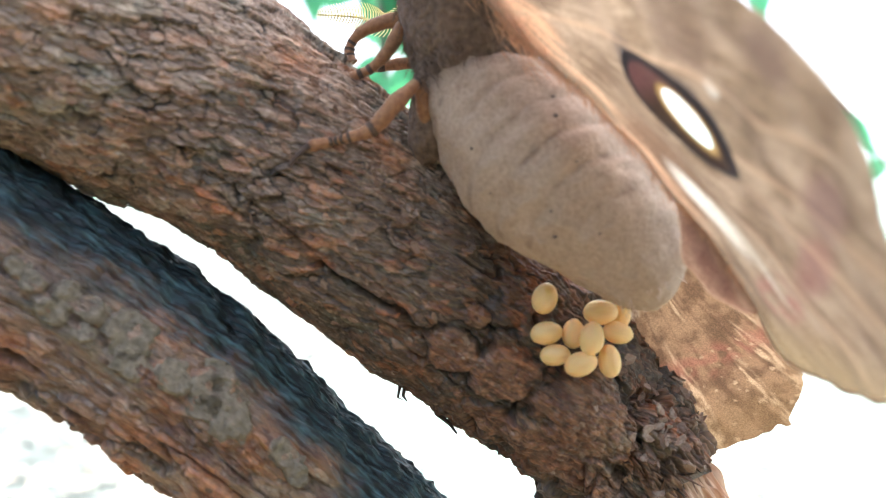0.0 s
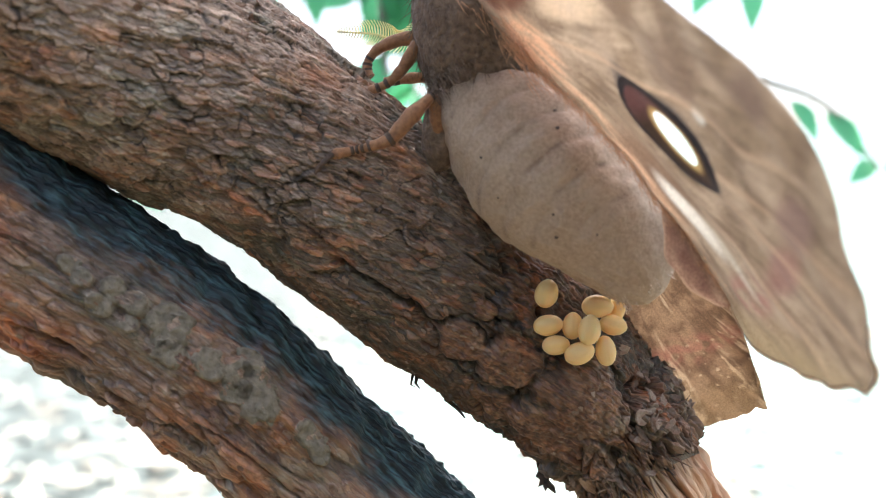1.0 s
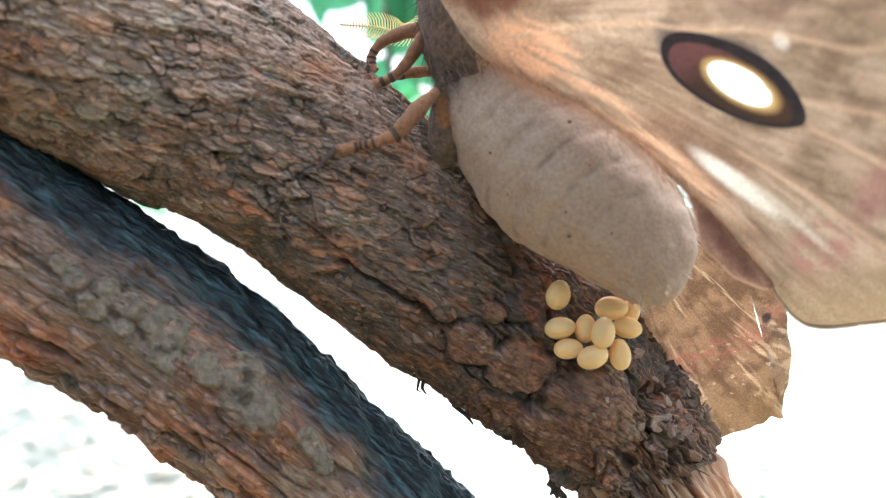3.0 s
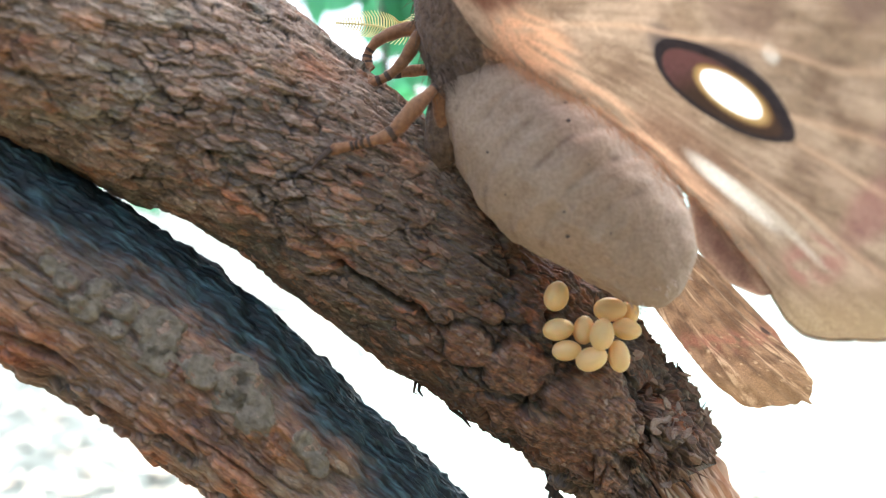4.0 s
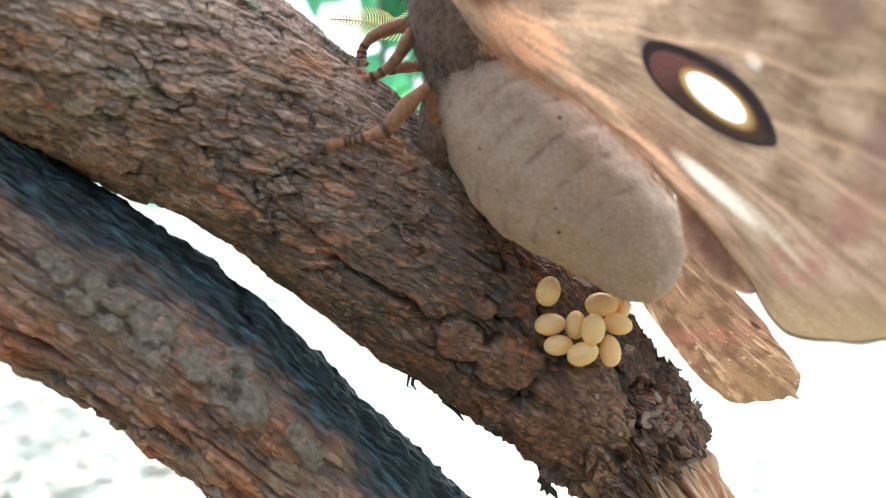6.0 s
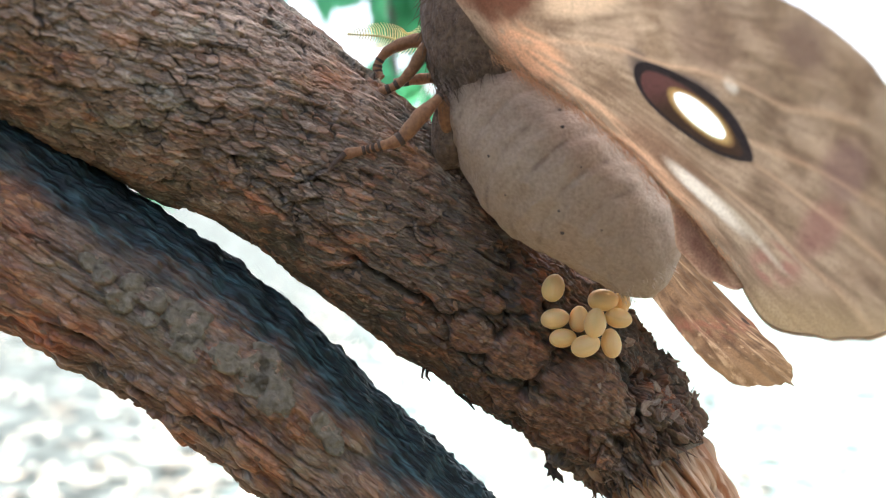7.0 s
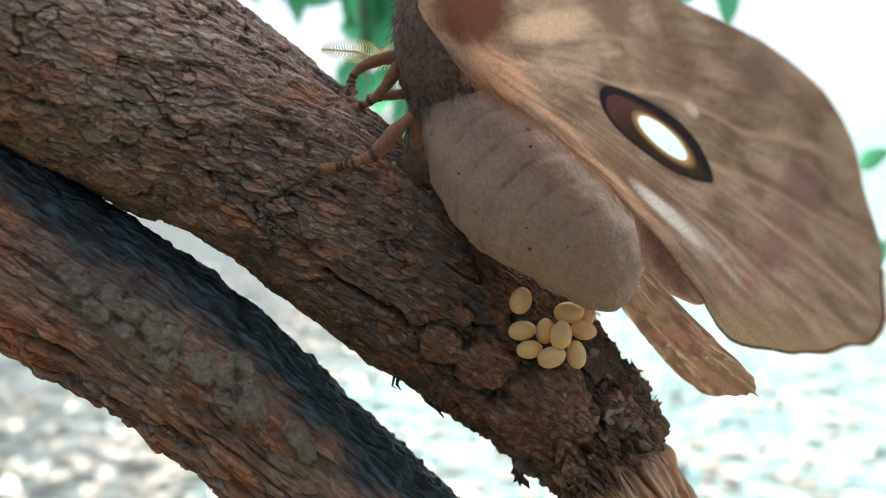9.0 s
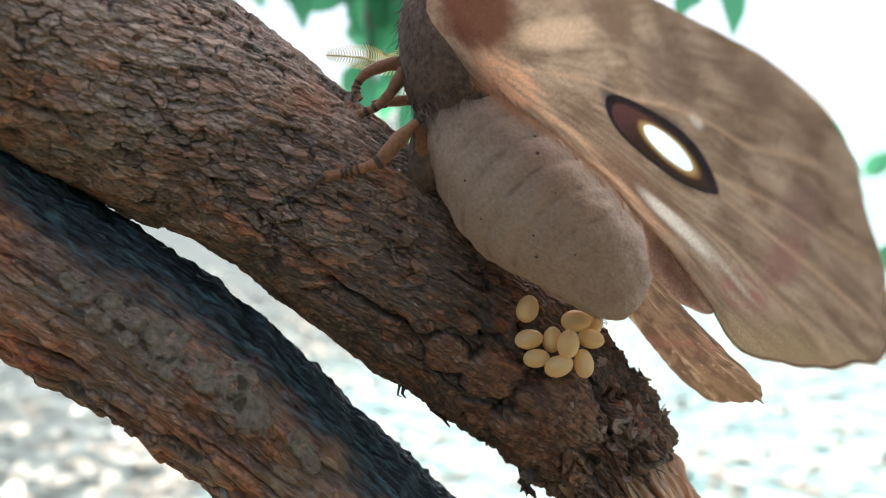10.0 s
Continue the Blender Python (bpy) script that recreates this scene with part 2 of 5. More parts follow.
TWIG = mottled("twig_bark", (0.13, 0.115, 0.09), (0.26, 0.235, 0.19), 400, 0.8)


def ground_material():
    """Pale sunlit sand with a bluish cast, brown earth to one side, tree shade painted below the branches."""
    mat, nodes, links, shader = material("dry_ground")
    a, b = grain(nodes, links, 0.9, 5.0), grain(nodes, links, 4.5, 6.0, low=0.40, high=0.62)
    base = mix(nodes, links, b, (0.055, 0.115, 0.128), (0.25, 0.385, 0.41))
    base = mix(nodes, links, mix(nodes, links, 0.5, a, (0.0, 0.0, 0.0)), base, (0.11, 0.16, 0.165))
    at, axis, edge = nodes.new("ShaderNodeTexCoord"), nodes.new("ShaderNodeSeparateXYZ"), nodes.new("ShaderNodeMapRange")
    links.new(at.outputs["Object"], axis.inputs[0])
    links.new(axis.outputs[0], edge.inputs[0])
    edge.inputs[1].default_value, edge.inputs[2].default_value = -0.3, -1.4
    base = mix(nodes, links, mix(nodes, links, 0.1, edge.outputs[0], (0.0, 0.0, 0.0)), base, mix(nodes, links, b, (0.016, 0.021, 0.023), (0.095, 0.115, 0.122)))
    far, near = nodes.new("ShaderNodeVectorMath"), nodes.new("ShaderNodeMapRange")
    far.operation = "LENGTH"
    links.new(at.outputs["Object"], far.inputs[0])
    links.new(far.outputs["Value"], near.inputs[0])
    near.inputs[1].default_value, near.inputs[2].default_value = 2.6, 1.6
    # darker ground near the origin paints the tree's shade and cuts light from below
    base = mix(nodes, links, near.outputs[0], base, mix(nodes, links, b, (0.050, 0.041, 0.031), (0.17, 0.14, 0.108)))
    links.new(base, shader.inputs["Base Color"])
    shader.inputs["Roughness"].default_value = 0.95
    bumped(nodes, links, shader, b, 0.4, 0.008)
    return mat


def litter_material():
    """Fallen leaves: bleached, tan and grey-green, each its own tone."""
    mat, nodes, links, shader = material("dry_leaves")
    info, pick = nodes.new("ShaderNodeNewGeometry"), nodes.new("ShaderNodeValToRGB")
    links.new(info.outputs["Random Per Island"], pick.inputs[0])
    pick.color_ramp.elements[0].color, pick.color_ramp.elements[1].color = (0.085, 0.085, 0.080, 1), (0.68, 0.68, 0.67, 1)
    for at, colour in ((0.30, (0.19, 0.24, 0.25, 1)), (0.55, (0.38, 0.31, 0.26, 1)), (0.75, (0.32, 0.42, 0.43, 1))):
        pick.color_ramp.elements.new(at).color = colour
    base = mix(nodes, links, mix(nodes, links, 0.4, grain(nodes, links, 60, 3.0), (0.0, 0.0, 0.0)), pick.outputs[0], (0.30, 0.26, 0.21))
    links.new(base, shader.inputs["Base Color"])
    shader.inputs["Roughness"].default_value = 0.55
    return mat


GROUND = ground_material()
LITTER = litter_material()


# ---- mesh helpers ----
def part(name, bm, mat, parent=None, label="", smooth=True):
    """Links a bmesh (or a ready mesh) as one object under parent."""
    if isinstance(bm, bmesh.types.BMesh):
        mesh = bpy.data.meshes.new(name)
        bm.to_mesh(mesh)
        bm.free()
    else:
        mesh = bm
    mesh.materials.clear()
    mesh.materials.append(mat)
    if smooth:
        mesh.polygons.foreach_set("use_smooth", [True] * len(mesh.polygons))
    ob = new(name, mesh)
    if parent:
        ob.parent = parent
    if label:
        ob["label"] = label
    return ob


def sheet(name, verts, faces, tone=None):
    mesh = bpy.data.meshes.new(name)
    mesh.from_pydata(verts, [], faces)
    if tone is not None:
        layer = mesh.attributes.new("tone", "FLOAT_COLOR", "POINT")
        layer.data.foreach_set("color", np.asarray(tone, float).ravel())
    mesh.update()
    return mesh


def smooth(low, high, x):
    x = min(1.0, max(0.0, (x - low) / (high - low)))
    return x * x * (3 - 2 * x)


def spline(points, t):
    """Catmull-Rom through rows of numbers, t from 0 to len - 1."""
    i = min(int(t), len(points) - 2)
    u = t - i
    a, b, c, d = (np.array(points[min(max(i + k, 0), len(points) - 1)], float) for k in (-1, 0, 1, 2))
    return 0.5 * (2 * b + (c - a) * u + (2 * a - 5 * b + 4 * c - d) * u * u + (3 * b - a - 3 * c + d) * u ** 3)


def tube(bm, points, radii, sides=8, cap=True):
    """A round limb through points, one radius each, into bm."""
    rings = []
    for i, p in enumerate(points):
        p = Vector(p)
        way = (Vector(points[min(i + 1, len(points) - 1)]) - Vector(points[max(i - 1, 0)])).normalized()
        side = way.cross(Vector((0.12, -1, 0.2))).normalized()
        up = side.cross(way)
        r = float(radii[i])
        rings.append([bm.verts.new(p + r * (math.cos(math.tau * j / sides) * side + math.sin(math.tau * j / sides) * up)) for j in range(sides)])
    for a, b in zip(rings, rings[1:]):
        for j in range(sides):
            bm.faces.new((a[j], a[(j + 1) % sides], b[(j + 1) % sides], b[j]))
    if cap:
        bm.faces.new(rings[0])
        bm.faces.new(rings[-1][::-1])
    return bm


# ---- ground ----
bm = bmesh.new()
bmesh.ops.create_grid(bm, x_segments=60, y_segments=60, size=1.0)
for v in bm.verts:
    v.co = Vector((math.copysign(abs(v.co.x) ** 3, v.co.x) * 900, math.copysign(abs(v.co.y) ** 3, v.co.y) * 900, 0))
    v.co.z = 0.03 * noise.noise(v.co * 0.8) + 9.0 * smooth(22, 90, v.co.y)   # far rise added to cover the dim horizon sky with bright ground
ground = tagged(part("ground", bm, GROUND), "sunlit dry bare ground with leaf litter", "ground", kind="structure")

rng = random.Random(5)
bm = bmesh.new()
for _ in range(5200):
    r, a = 3.0 + 15 * rng.random() ** 1.5, rng.uniform(-0.75, 0.75)
    c = Vector((r * math.sin(a), r * math.cos(a), 0.012))
    c.z += 0.03 * noise.noise(c * 0.8)
    turn, size = Euler((rng.uniform(-0.2, 0.2), rng.uniform(-0.2, 0.2), rng.uniform(0, 6.3))).to_matrix(), rng.uniform(0.025, 0.10)
    ring = [bm.verts.new(c + turn @ Vector((size * x, size * y, size * z))) for x, y, z in ((-1, 0, 0.1), (-0.2, -0.45, -0.1), (0.7, -0.3, 0.12), (1.1, 0, 0.2), (0.6, 0.35, 0.1), (-0.3, 0.42, -0.08))]
    bm.faces.new(ring)
tagged(part("leaf_litter", bm, LITTER, smooth=False), "pale dry fallen leaves scattered on the ground", "leaf litter", kind="stuff")


# ---- branches ----
class Limb:
    """A bark-covered limb along rows of x, y, z, radius. Angles on it: 0 faces the camera's side (-y), 90 is its upper side."""

    def __init__(self, rows):
        self.rows = rows
        knots = np.array(rows, float)
        chord = np.concatenate([[0], np.cumsum(np.linalg.norm(np.diff(knots[:, :3], axis=0), axis=1))])
        fine = np.linspace(0, chord[-1], 1200)
        pts = np.stack([np.interp(fine, chord, knots[:, k]) for k in range(4)], 1)
        for _ in range(3):   # round the corners
            pts[10:-10] = sum(pts[10 + k:len(pts) - 10 + k] for k in range(-10, 11)) / 21
        self.pts = pts
        self.run = np.concatenate([[0], np.cumsum(np.linalg.norm(np.diff(self.pts[:, :3], axis=0), axis=1))])

    def at(self, s):
        p = np.array([np.interp(s, self.run, self.pts[:, k]) for k in range(4)])
        q = np.array([np.interp(s + 0.002, self.run, self.pts[:, k]) for k in range(3)])
        o = np.array([np.interp(s - 0.002, self.run, self.pts[:, k]) for k in range(3)])
        way = Vector(q - o).normalized()
        near = (Vector((0, -1, 0)) - way * way.dot(Vector((0, -1, 0)))).normalized()
        up = near.cross(way)
        if up.z < 0:
            up = -up
        return Vector(p[:3]), p[3], way, near, up

    def nearest(self, x):
        """The run at which the axis passes x."""
        return float(np.interp(x, self.pts[:, 0], self.run))

    def build(self, name, parent, steps, sides, shape, label, twist=0.0, mat=BARK):
        """shape(s, x, angle, point_on_round_limb, radius, point_on_unrolled_bark) -> height in metres, four tones, slip along the limb.
        twist: degrees by which the bark's grain winds round the limb."""
        ct, st = math.cos(radians(twist)), math.sin(radians(twist))
        verts, tone, grid, faces = [], [], [], []
        few = sides // 7
        turns = [*np.linspace(-105, 125, sides - few, endpoint=False), *np.linspace(125, 255, few, endpoint=False)]
        turns = [(float(d), math.cos(radians(d)), math.sin(radians(d))) for d in turns]
        for s in steps:
            s = float(s)
            c, r, way, near, up = self.at(s)
            r = float(r)
            for deg, co, si in turns:
                local = Vector((s, r * co, r * si))
                wide = 0.0125 * radians(deg)
                rolled = Vector((s * ct + wide * st, wide * ct - s * st, 0)) if twist else local
                h, t, back = shape(s, c.x, deg if deg < 180 else deg - 360, local, r, rolled)
                verts.append(c + (co * near + si * up) * (r + h) + way * back)
                tone.append(t)
                grid.append(rolled)
        n = len(steps)
        for i in range(n - 1):
            for j in range(sides):
                k = (j + 1) % sides
                faces.append((i * sides + j, i * sides + k, (i + 1) * sides + k, (i + 1) * sides + j))
        faces += [tuple(range(sides))[::-1], tuple(range((n - 1) * sides, n * sides))]
        self.grid = [float(v) for v in steps], turns
        mesh = sheet(name, verts, faces, tone)
        c, r, way, near, up = self.at(float(steps[n // 2]))
        probe = mesh.vertices[(n // 2) * sides + 5]
        if probe.normal.dot(probe.co - c) < 0:
            mesh.flip_normals()
        layer = mesh.attributes.new("along", "FLOAT_VECTOR", "POINT")
        layer.data.foreach_set("vector", np.array(grid, float).ravel())
        return part(name, mesh, mat, parent, label)


def plates(local, along, across, seed, warp=0.35):
    """Bark plates: how far inside its plate a point lies, a number for the plate, and the way from its middle along and across."""
    wob = warp * noise.noise(local * 300 + Vector((seed, 0, 0))) + 0.12 * noise.noise(local * 1300 + Vector((0, seed, 0)))
    wob2 = warp * noise.noise(local * 340 + Vector((0, 0, seed))) + 0.12 * noise.noise(local * 1500 + Vector((seed, seed, 3)))
    q = Vector((local.x * along + wob + seed, local.y * across + wob2, local.z * across))
    d, p = noise.voronoi(q)
    return smooth(0.0, 0.11, d[1] - d[0]), noise.cell(p[0] * 7.3 + Vector((seed, 3, 1))), q.x - p[0].x, q.y - p[0].y


def scales(local, along, across, seed, warp):
    """Overlapping bark scales: how far from its rim a point lies, a number for the scale, the way from its middle along and across."""
    wob = warp * noise.noise(local * 260 + Vector((seed, 0, 0))) + 0.16 * noise.noise(local * 1100 + Vector((0, seed, 0)))
    wob2 = warp * noise.noise(local * 300 + Vector((0, 0, seed))) + 0.16 * noise.noise(local * 1300 + Vector((seed, seed, 3)))
    q = Vector((local.x * along + wob + seed, local.y * across + wob2, local.z * across))
    d, p = noise.voronoi(q)
    return d[1] - d[0], noise.cell(p[0] * 7.3 + Vector((seed, 3, 1))), q.x - p[0].x, q.y - p[0].y


UPPER = Limb([(-1.000, -0.300, 1.860, 0.0420), (-0.600, -0.110, 1.620, 0.0280), (-0.330, 0.000, 1.440, 0.0200), (-0.200, 0.042, 1.342, 0.0172), (-0.110, 0.072, 1.272, 0.0165), (-0.0562, 0.0920, 1.2349, 0.0158), (-0.0454, 0.0985, 1.2276, 0.0153), (-0.0327, 0.1045, 1.2190, 0.0143),
              (-0.0210, 0.1090, 1.2117, 0.0134), (-0.0082, 0.1120, 1.2016, 0.0127), (0.0020, 0.1140, 1.1933, 0.0119), (0.0147, 0.1163, 1.1831, 0.0107), (0.0191, 0.1172, 1.1788, 0.0092),
              (0.0236, 0.1180, 1.1734, 0.0078), (0.0262, 0.1188, 1.1690, 0.0068), (0.0395, 0.124, 1.148, 0.0062), (0.058, 0.130, 1.122, 0.0058)])
LOWER = Limb([(-1.000, -0.300, 1.760, 0.0320), (-0.600, -0.080, 1.540, 0.0220), (-0.330, 0.015, 1.385, 0.0150), (-0.200, 0.055, 1.300, 0.0124), (-0.110, 0.082, 1.240, 0.0108), (-0.0675, 0.0940, 1.2118, 0.0108), (-0.0539, 0.0985, 1.2028, 0.0108), (-0.0424, 0.1030, 1.1945, 0.0103), (-0.0292, 0.1065, 1.1852, 0.0104),
              (-0.0154, 0.1100, 1.1721, 0.0102), (-0.0011, 0.1130, 1.1579, 0.0101), (0.0138, 0.1160, 1.1430, 0.0101), (0.040, 0.121, 1.117, 0.0100)])
END = UPPER.nearest(0.0226)      # where the upper limb's bark is torn off
U0, U1 = UPPER.nearest(-0.076), END
L0, L1 = LOWER.nearest(-0.080), LOWER.nearest(0.006)
# lumps on the upper limb: x, angle, width, height in metres
LUMPS = [(0.0067, -8, 0.0031, 0.0013), (0.0140, 4, 0.0050, 0.0019), (0.0168, -26, 0.0036, 0.0011), (0.0124, -31, 0.0034, 0.0012), (0.0018, 6, 0.0013, 0.0006), (0.0020, -18, 0.0024, 0.0008), (0.0090, -38, 0.0024, 0.0008), (0.0195, 40, 0.0030, 0.0011)]


def upper_shape(s, x, deg, local, r, rolled):
    rim1, pick, slope, tip = scales(rolled, 250, 640, 2.0, 0.8)
    rim2, pick2, slope2, tip2 = scales(rolled, 520, 1500, 9.0, 0.6)
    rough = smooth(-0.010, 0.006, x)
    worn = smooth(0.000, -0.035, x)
    spot = noise.noise(local * 230 + Vector((8, 2, 5)))
    lifted = smooth(-0.35, 0.35, noise.noise(local * 170 + Vector((1, 7, 3))))      # where the scales stand proud
    cut = (1 - smooth(0.01, 0.085, rim1)) * smooth(-0.25, 0.35, noise.noise(local * 420 + Vector((5, 1, 8))) + 0.3 * (lifted - 0.5))
    cut2 = 1 - smooth(0.01, 0.10, rim2)
    big = noise.fractal(local * 130, 1.0, 2.0, 3)
    h = 0.00035 * big * (1 + 1.1 * rough) - 0.0013 * math.exp(-((x + 0.021) / 0.008) ** 2) * smooth(-30, -80, deg)
    # each scale leans: its lower rim stands proud of the next one down
    step = 0.00024 * (pick - 0.4) - 0.00028 * tip + 0.00010 * slope - 0.00028 * cut
    step2 = 0.00013 * (pick2 - 0.4) - 0.00017 * tip2 - 0.00015 * cut2
    grain_up = noise.fractal(local * 620 + Vector((4, 0, 0)), 0.8, 2.1, 4)
    lump = crease = dome = 0.0
    if x > -0.008:
        for lx, ld, w, up in LUMPS:
            if abs(x - lx) < 1.7 * w:
                gap = math.hypot(x - lx, math.radians(deg - ld) * r) / w
                gap *= 1 + 0.42 * noise.noise(local * 330 + Vector((lx * 900, 0, 0))) + 0.16 * noise.noise(local * 900)
                if gap < 1.6:
                    lump = max(lump, 1 - smooth(0.70, 1.05, gap))
                    crease = max(crease, math.exp(-((gap - 1.08) / 0.11) ** 2) * smooth(-0.3, 0.3, noise.noise(local * 240 + Vector((lx * 500, 4, 0)))))
                    dome = max(dome, up * (math.sqrt(max(0.0, 1 - gap * gap)) if gap < 1 else 0))
    crease *= 1 - lump
    h += 0.72 * dome - 0.0005 * crease
    cut *= 1 - 0.85 * lump
    cut2 *= 1 - 0.7 * lump
    h += (step * (0.55 + 0.6 * lifted) * (1 - 0.8 * lump) + step2) * (1 - 0.35 * rough) + 0.0001
    h += 0.0013 * smooth(35, 75, deg) * smooth(0.006, 0.012, x) * smooth(0.023, 0.018, x)
    tail = smooth(0.014, 0.020, x)
    slab = 0.0
    if tail > 0:
        rim4, pick4, slope4, tip4 = scales(rolled, 300, 360, 61.0, 0.9)
        slab = tail * (1 - smooth(0.03, 0.16, rim4))
        h += tail * (0.0008 * (pick4 - 0.35) + 0.0002 * tip4) - 0.0006 * slab
    h += rough * 0.00040 * grain_up * (1 - 0.2 * lump) + 0.00003 * noise.noise(local * 3000)
    grit = noise.fractal(local * 1500 + Vector((2, 8, 4)), 0.9, 2.0, 2) if rough > 0.05 else 0.0
    h += 0.00017 * rough * grit
    # long fissures that run with the limb, most of them under the moth's tail
    rift = noise.noise(Vector((local.x * 95 + 5, local.y * 300, local.z * 300)))
    fissure = max(rough, 0.5 * smooth(10, -30, deg)) * math.exp(-(rift / 0.05) ** 2) * (1 - lump) * smooth(-0.35, 0.1, noise.noise(local * 150))
    h -= 0.0012 * fissure
    # one deep long crack under a grey slab
    if -0.020 < x < 0.002:
        split = abs(deg + 24 + 4 * noise.noise(Vector((s * 400, 1, 4))) - 6 * smooth(-0.014, 0.0, x))
        cleft = math.exp(-(split / 2.2) ** 2) * smooth(-0.014, -0.010, x) * smooth(0.001, -0.002, x)
        fissure = max(fissure, cleft)
        h -= 0.0011 * cleft
    back = 0.0
    edge = smooth(END - 0.006, END, s)
    if edge > 0:
        co, si = math.cos(radians(deg)), math.sin(radians(deg))
        jag = noise.noise(Vector((co * 3, si * 3, 7))) + 0.7 * noise.noise(Vector((co * 11, si * 11, 2))) + 0.5 * noise.noise(Vector((co * 30, si * 30, 2)))
        back = edge * 0.0030 * jag
        h += edge * (0.0007 * noise.noise(local * 600) + 0.0009 * smooth(-20, 40, deg))
    red = 0.85 * smooth(0.15, 0.45, spot + 0.26 * rough + 0.30 * smooth(0, -50, deg) - 0.10 + 0.6 * (pick2 - 0.5))
    red = max(red, 0.85 * smooth(0.58, 0.66, pick2) * smooth(-0.3, 0.15, spot + 0.1), 0.58 * rough * smooth(0.30, 0.6, pick), 0.8 * edge * smooth(30, -10, deg), 0.75 * lump)
    red = min(0.95, red * (1 + 0.5 * rough * smooth(0.0, 0.5, grit))) * (1 - 0.5 * tail)
    # pale worn rims of the scales; the upper side's lighter tone is painted light
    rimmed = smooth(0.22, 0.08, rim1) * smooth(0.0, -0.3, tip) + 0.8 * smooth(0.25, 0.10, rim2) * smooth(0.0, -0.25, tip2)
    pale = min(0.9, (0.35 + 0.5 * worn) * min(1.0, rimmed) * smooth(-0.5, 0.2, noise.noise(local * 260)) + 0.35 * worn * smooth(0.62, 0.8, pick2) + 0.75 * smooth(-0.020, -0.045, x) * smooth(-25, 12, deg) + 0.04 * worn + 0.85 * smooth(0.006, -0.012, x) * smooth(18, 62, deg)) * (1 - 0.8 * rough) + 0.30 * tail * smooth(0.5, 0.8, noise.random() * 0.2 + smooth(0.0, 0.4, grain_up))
    # dark cracks; creases and the rough end also carry painted shade
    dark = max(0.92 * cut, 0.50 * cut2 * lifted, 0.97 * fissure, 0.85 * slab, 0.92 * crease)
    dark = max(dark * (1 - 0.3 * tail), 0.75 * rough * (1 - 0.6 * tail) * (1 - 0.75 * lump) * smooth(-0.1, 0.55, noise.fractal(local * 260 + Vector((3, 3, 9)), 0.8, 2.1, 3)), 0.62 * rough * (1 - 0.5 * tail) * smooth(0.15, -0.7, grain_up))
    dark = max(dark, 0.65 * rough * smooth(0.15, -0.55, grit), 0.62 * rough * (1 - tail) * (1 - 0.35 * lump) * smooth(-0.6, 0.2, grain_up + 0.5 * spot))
    # plate tone lowered on the near flank: shade put into the colour
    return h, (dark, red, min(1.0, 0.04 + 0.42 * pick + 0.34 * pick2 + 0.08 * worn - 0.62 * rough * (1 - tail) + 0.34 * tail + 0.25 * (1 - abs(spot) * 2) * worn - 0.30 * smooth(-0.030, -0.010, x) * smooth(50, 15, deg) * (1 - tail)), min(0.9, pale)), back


# lobes of lichen on the lower limb: x, angle, size in metres
CRUSTS = [(-0.0446, 25, 0.0010), (-0.0431, 23, 0.0011), (-0.0404, 27, 0.0013), (-0.0384, 27, 0.0015), (-0.0349, 27, 0.0023), (-0.0335, 16, 0.0016), (-0.0408, 15, 0.0012), (-0.0378, 16, 0.0010),
          (-0.0304, 24, 0.0017), (-0.0280, 30, 0.0019), (-0.0254, 24, 0.0021), (-0.0276, 39, 0.0016), (-0.0272, 20, 0.0014), (-0.0206, 29, 0.0015), (-0.0188, 24, 0.0010)]


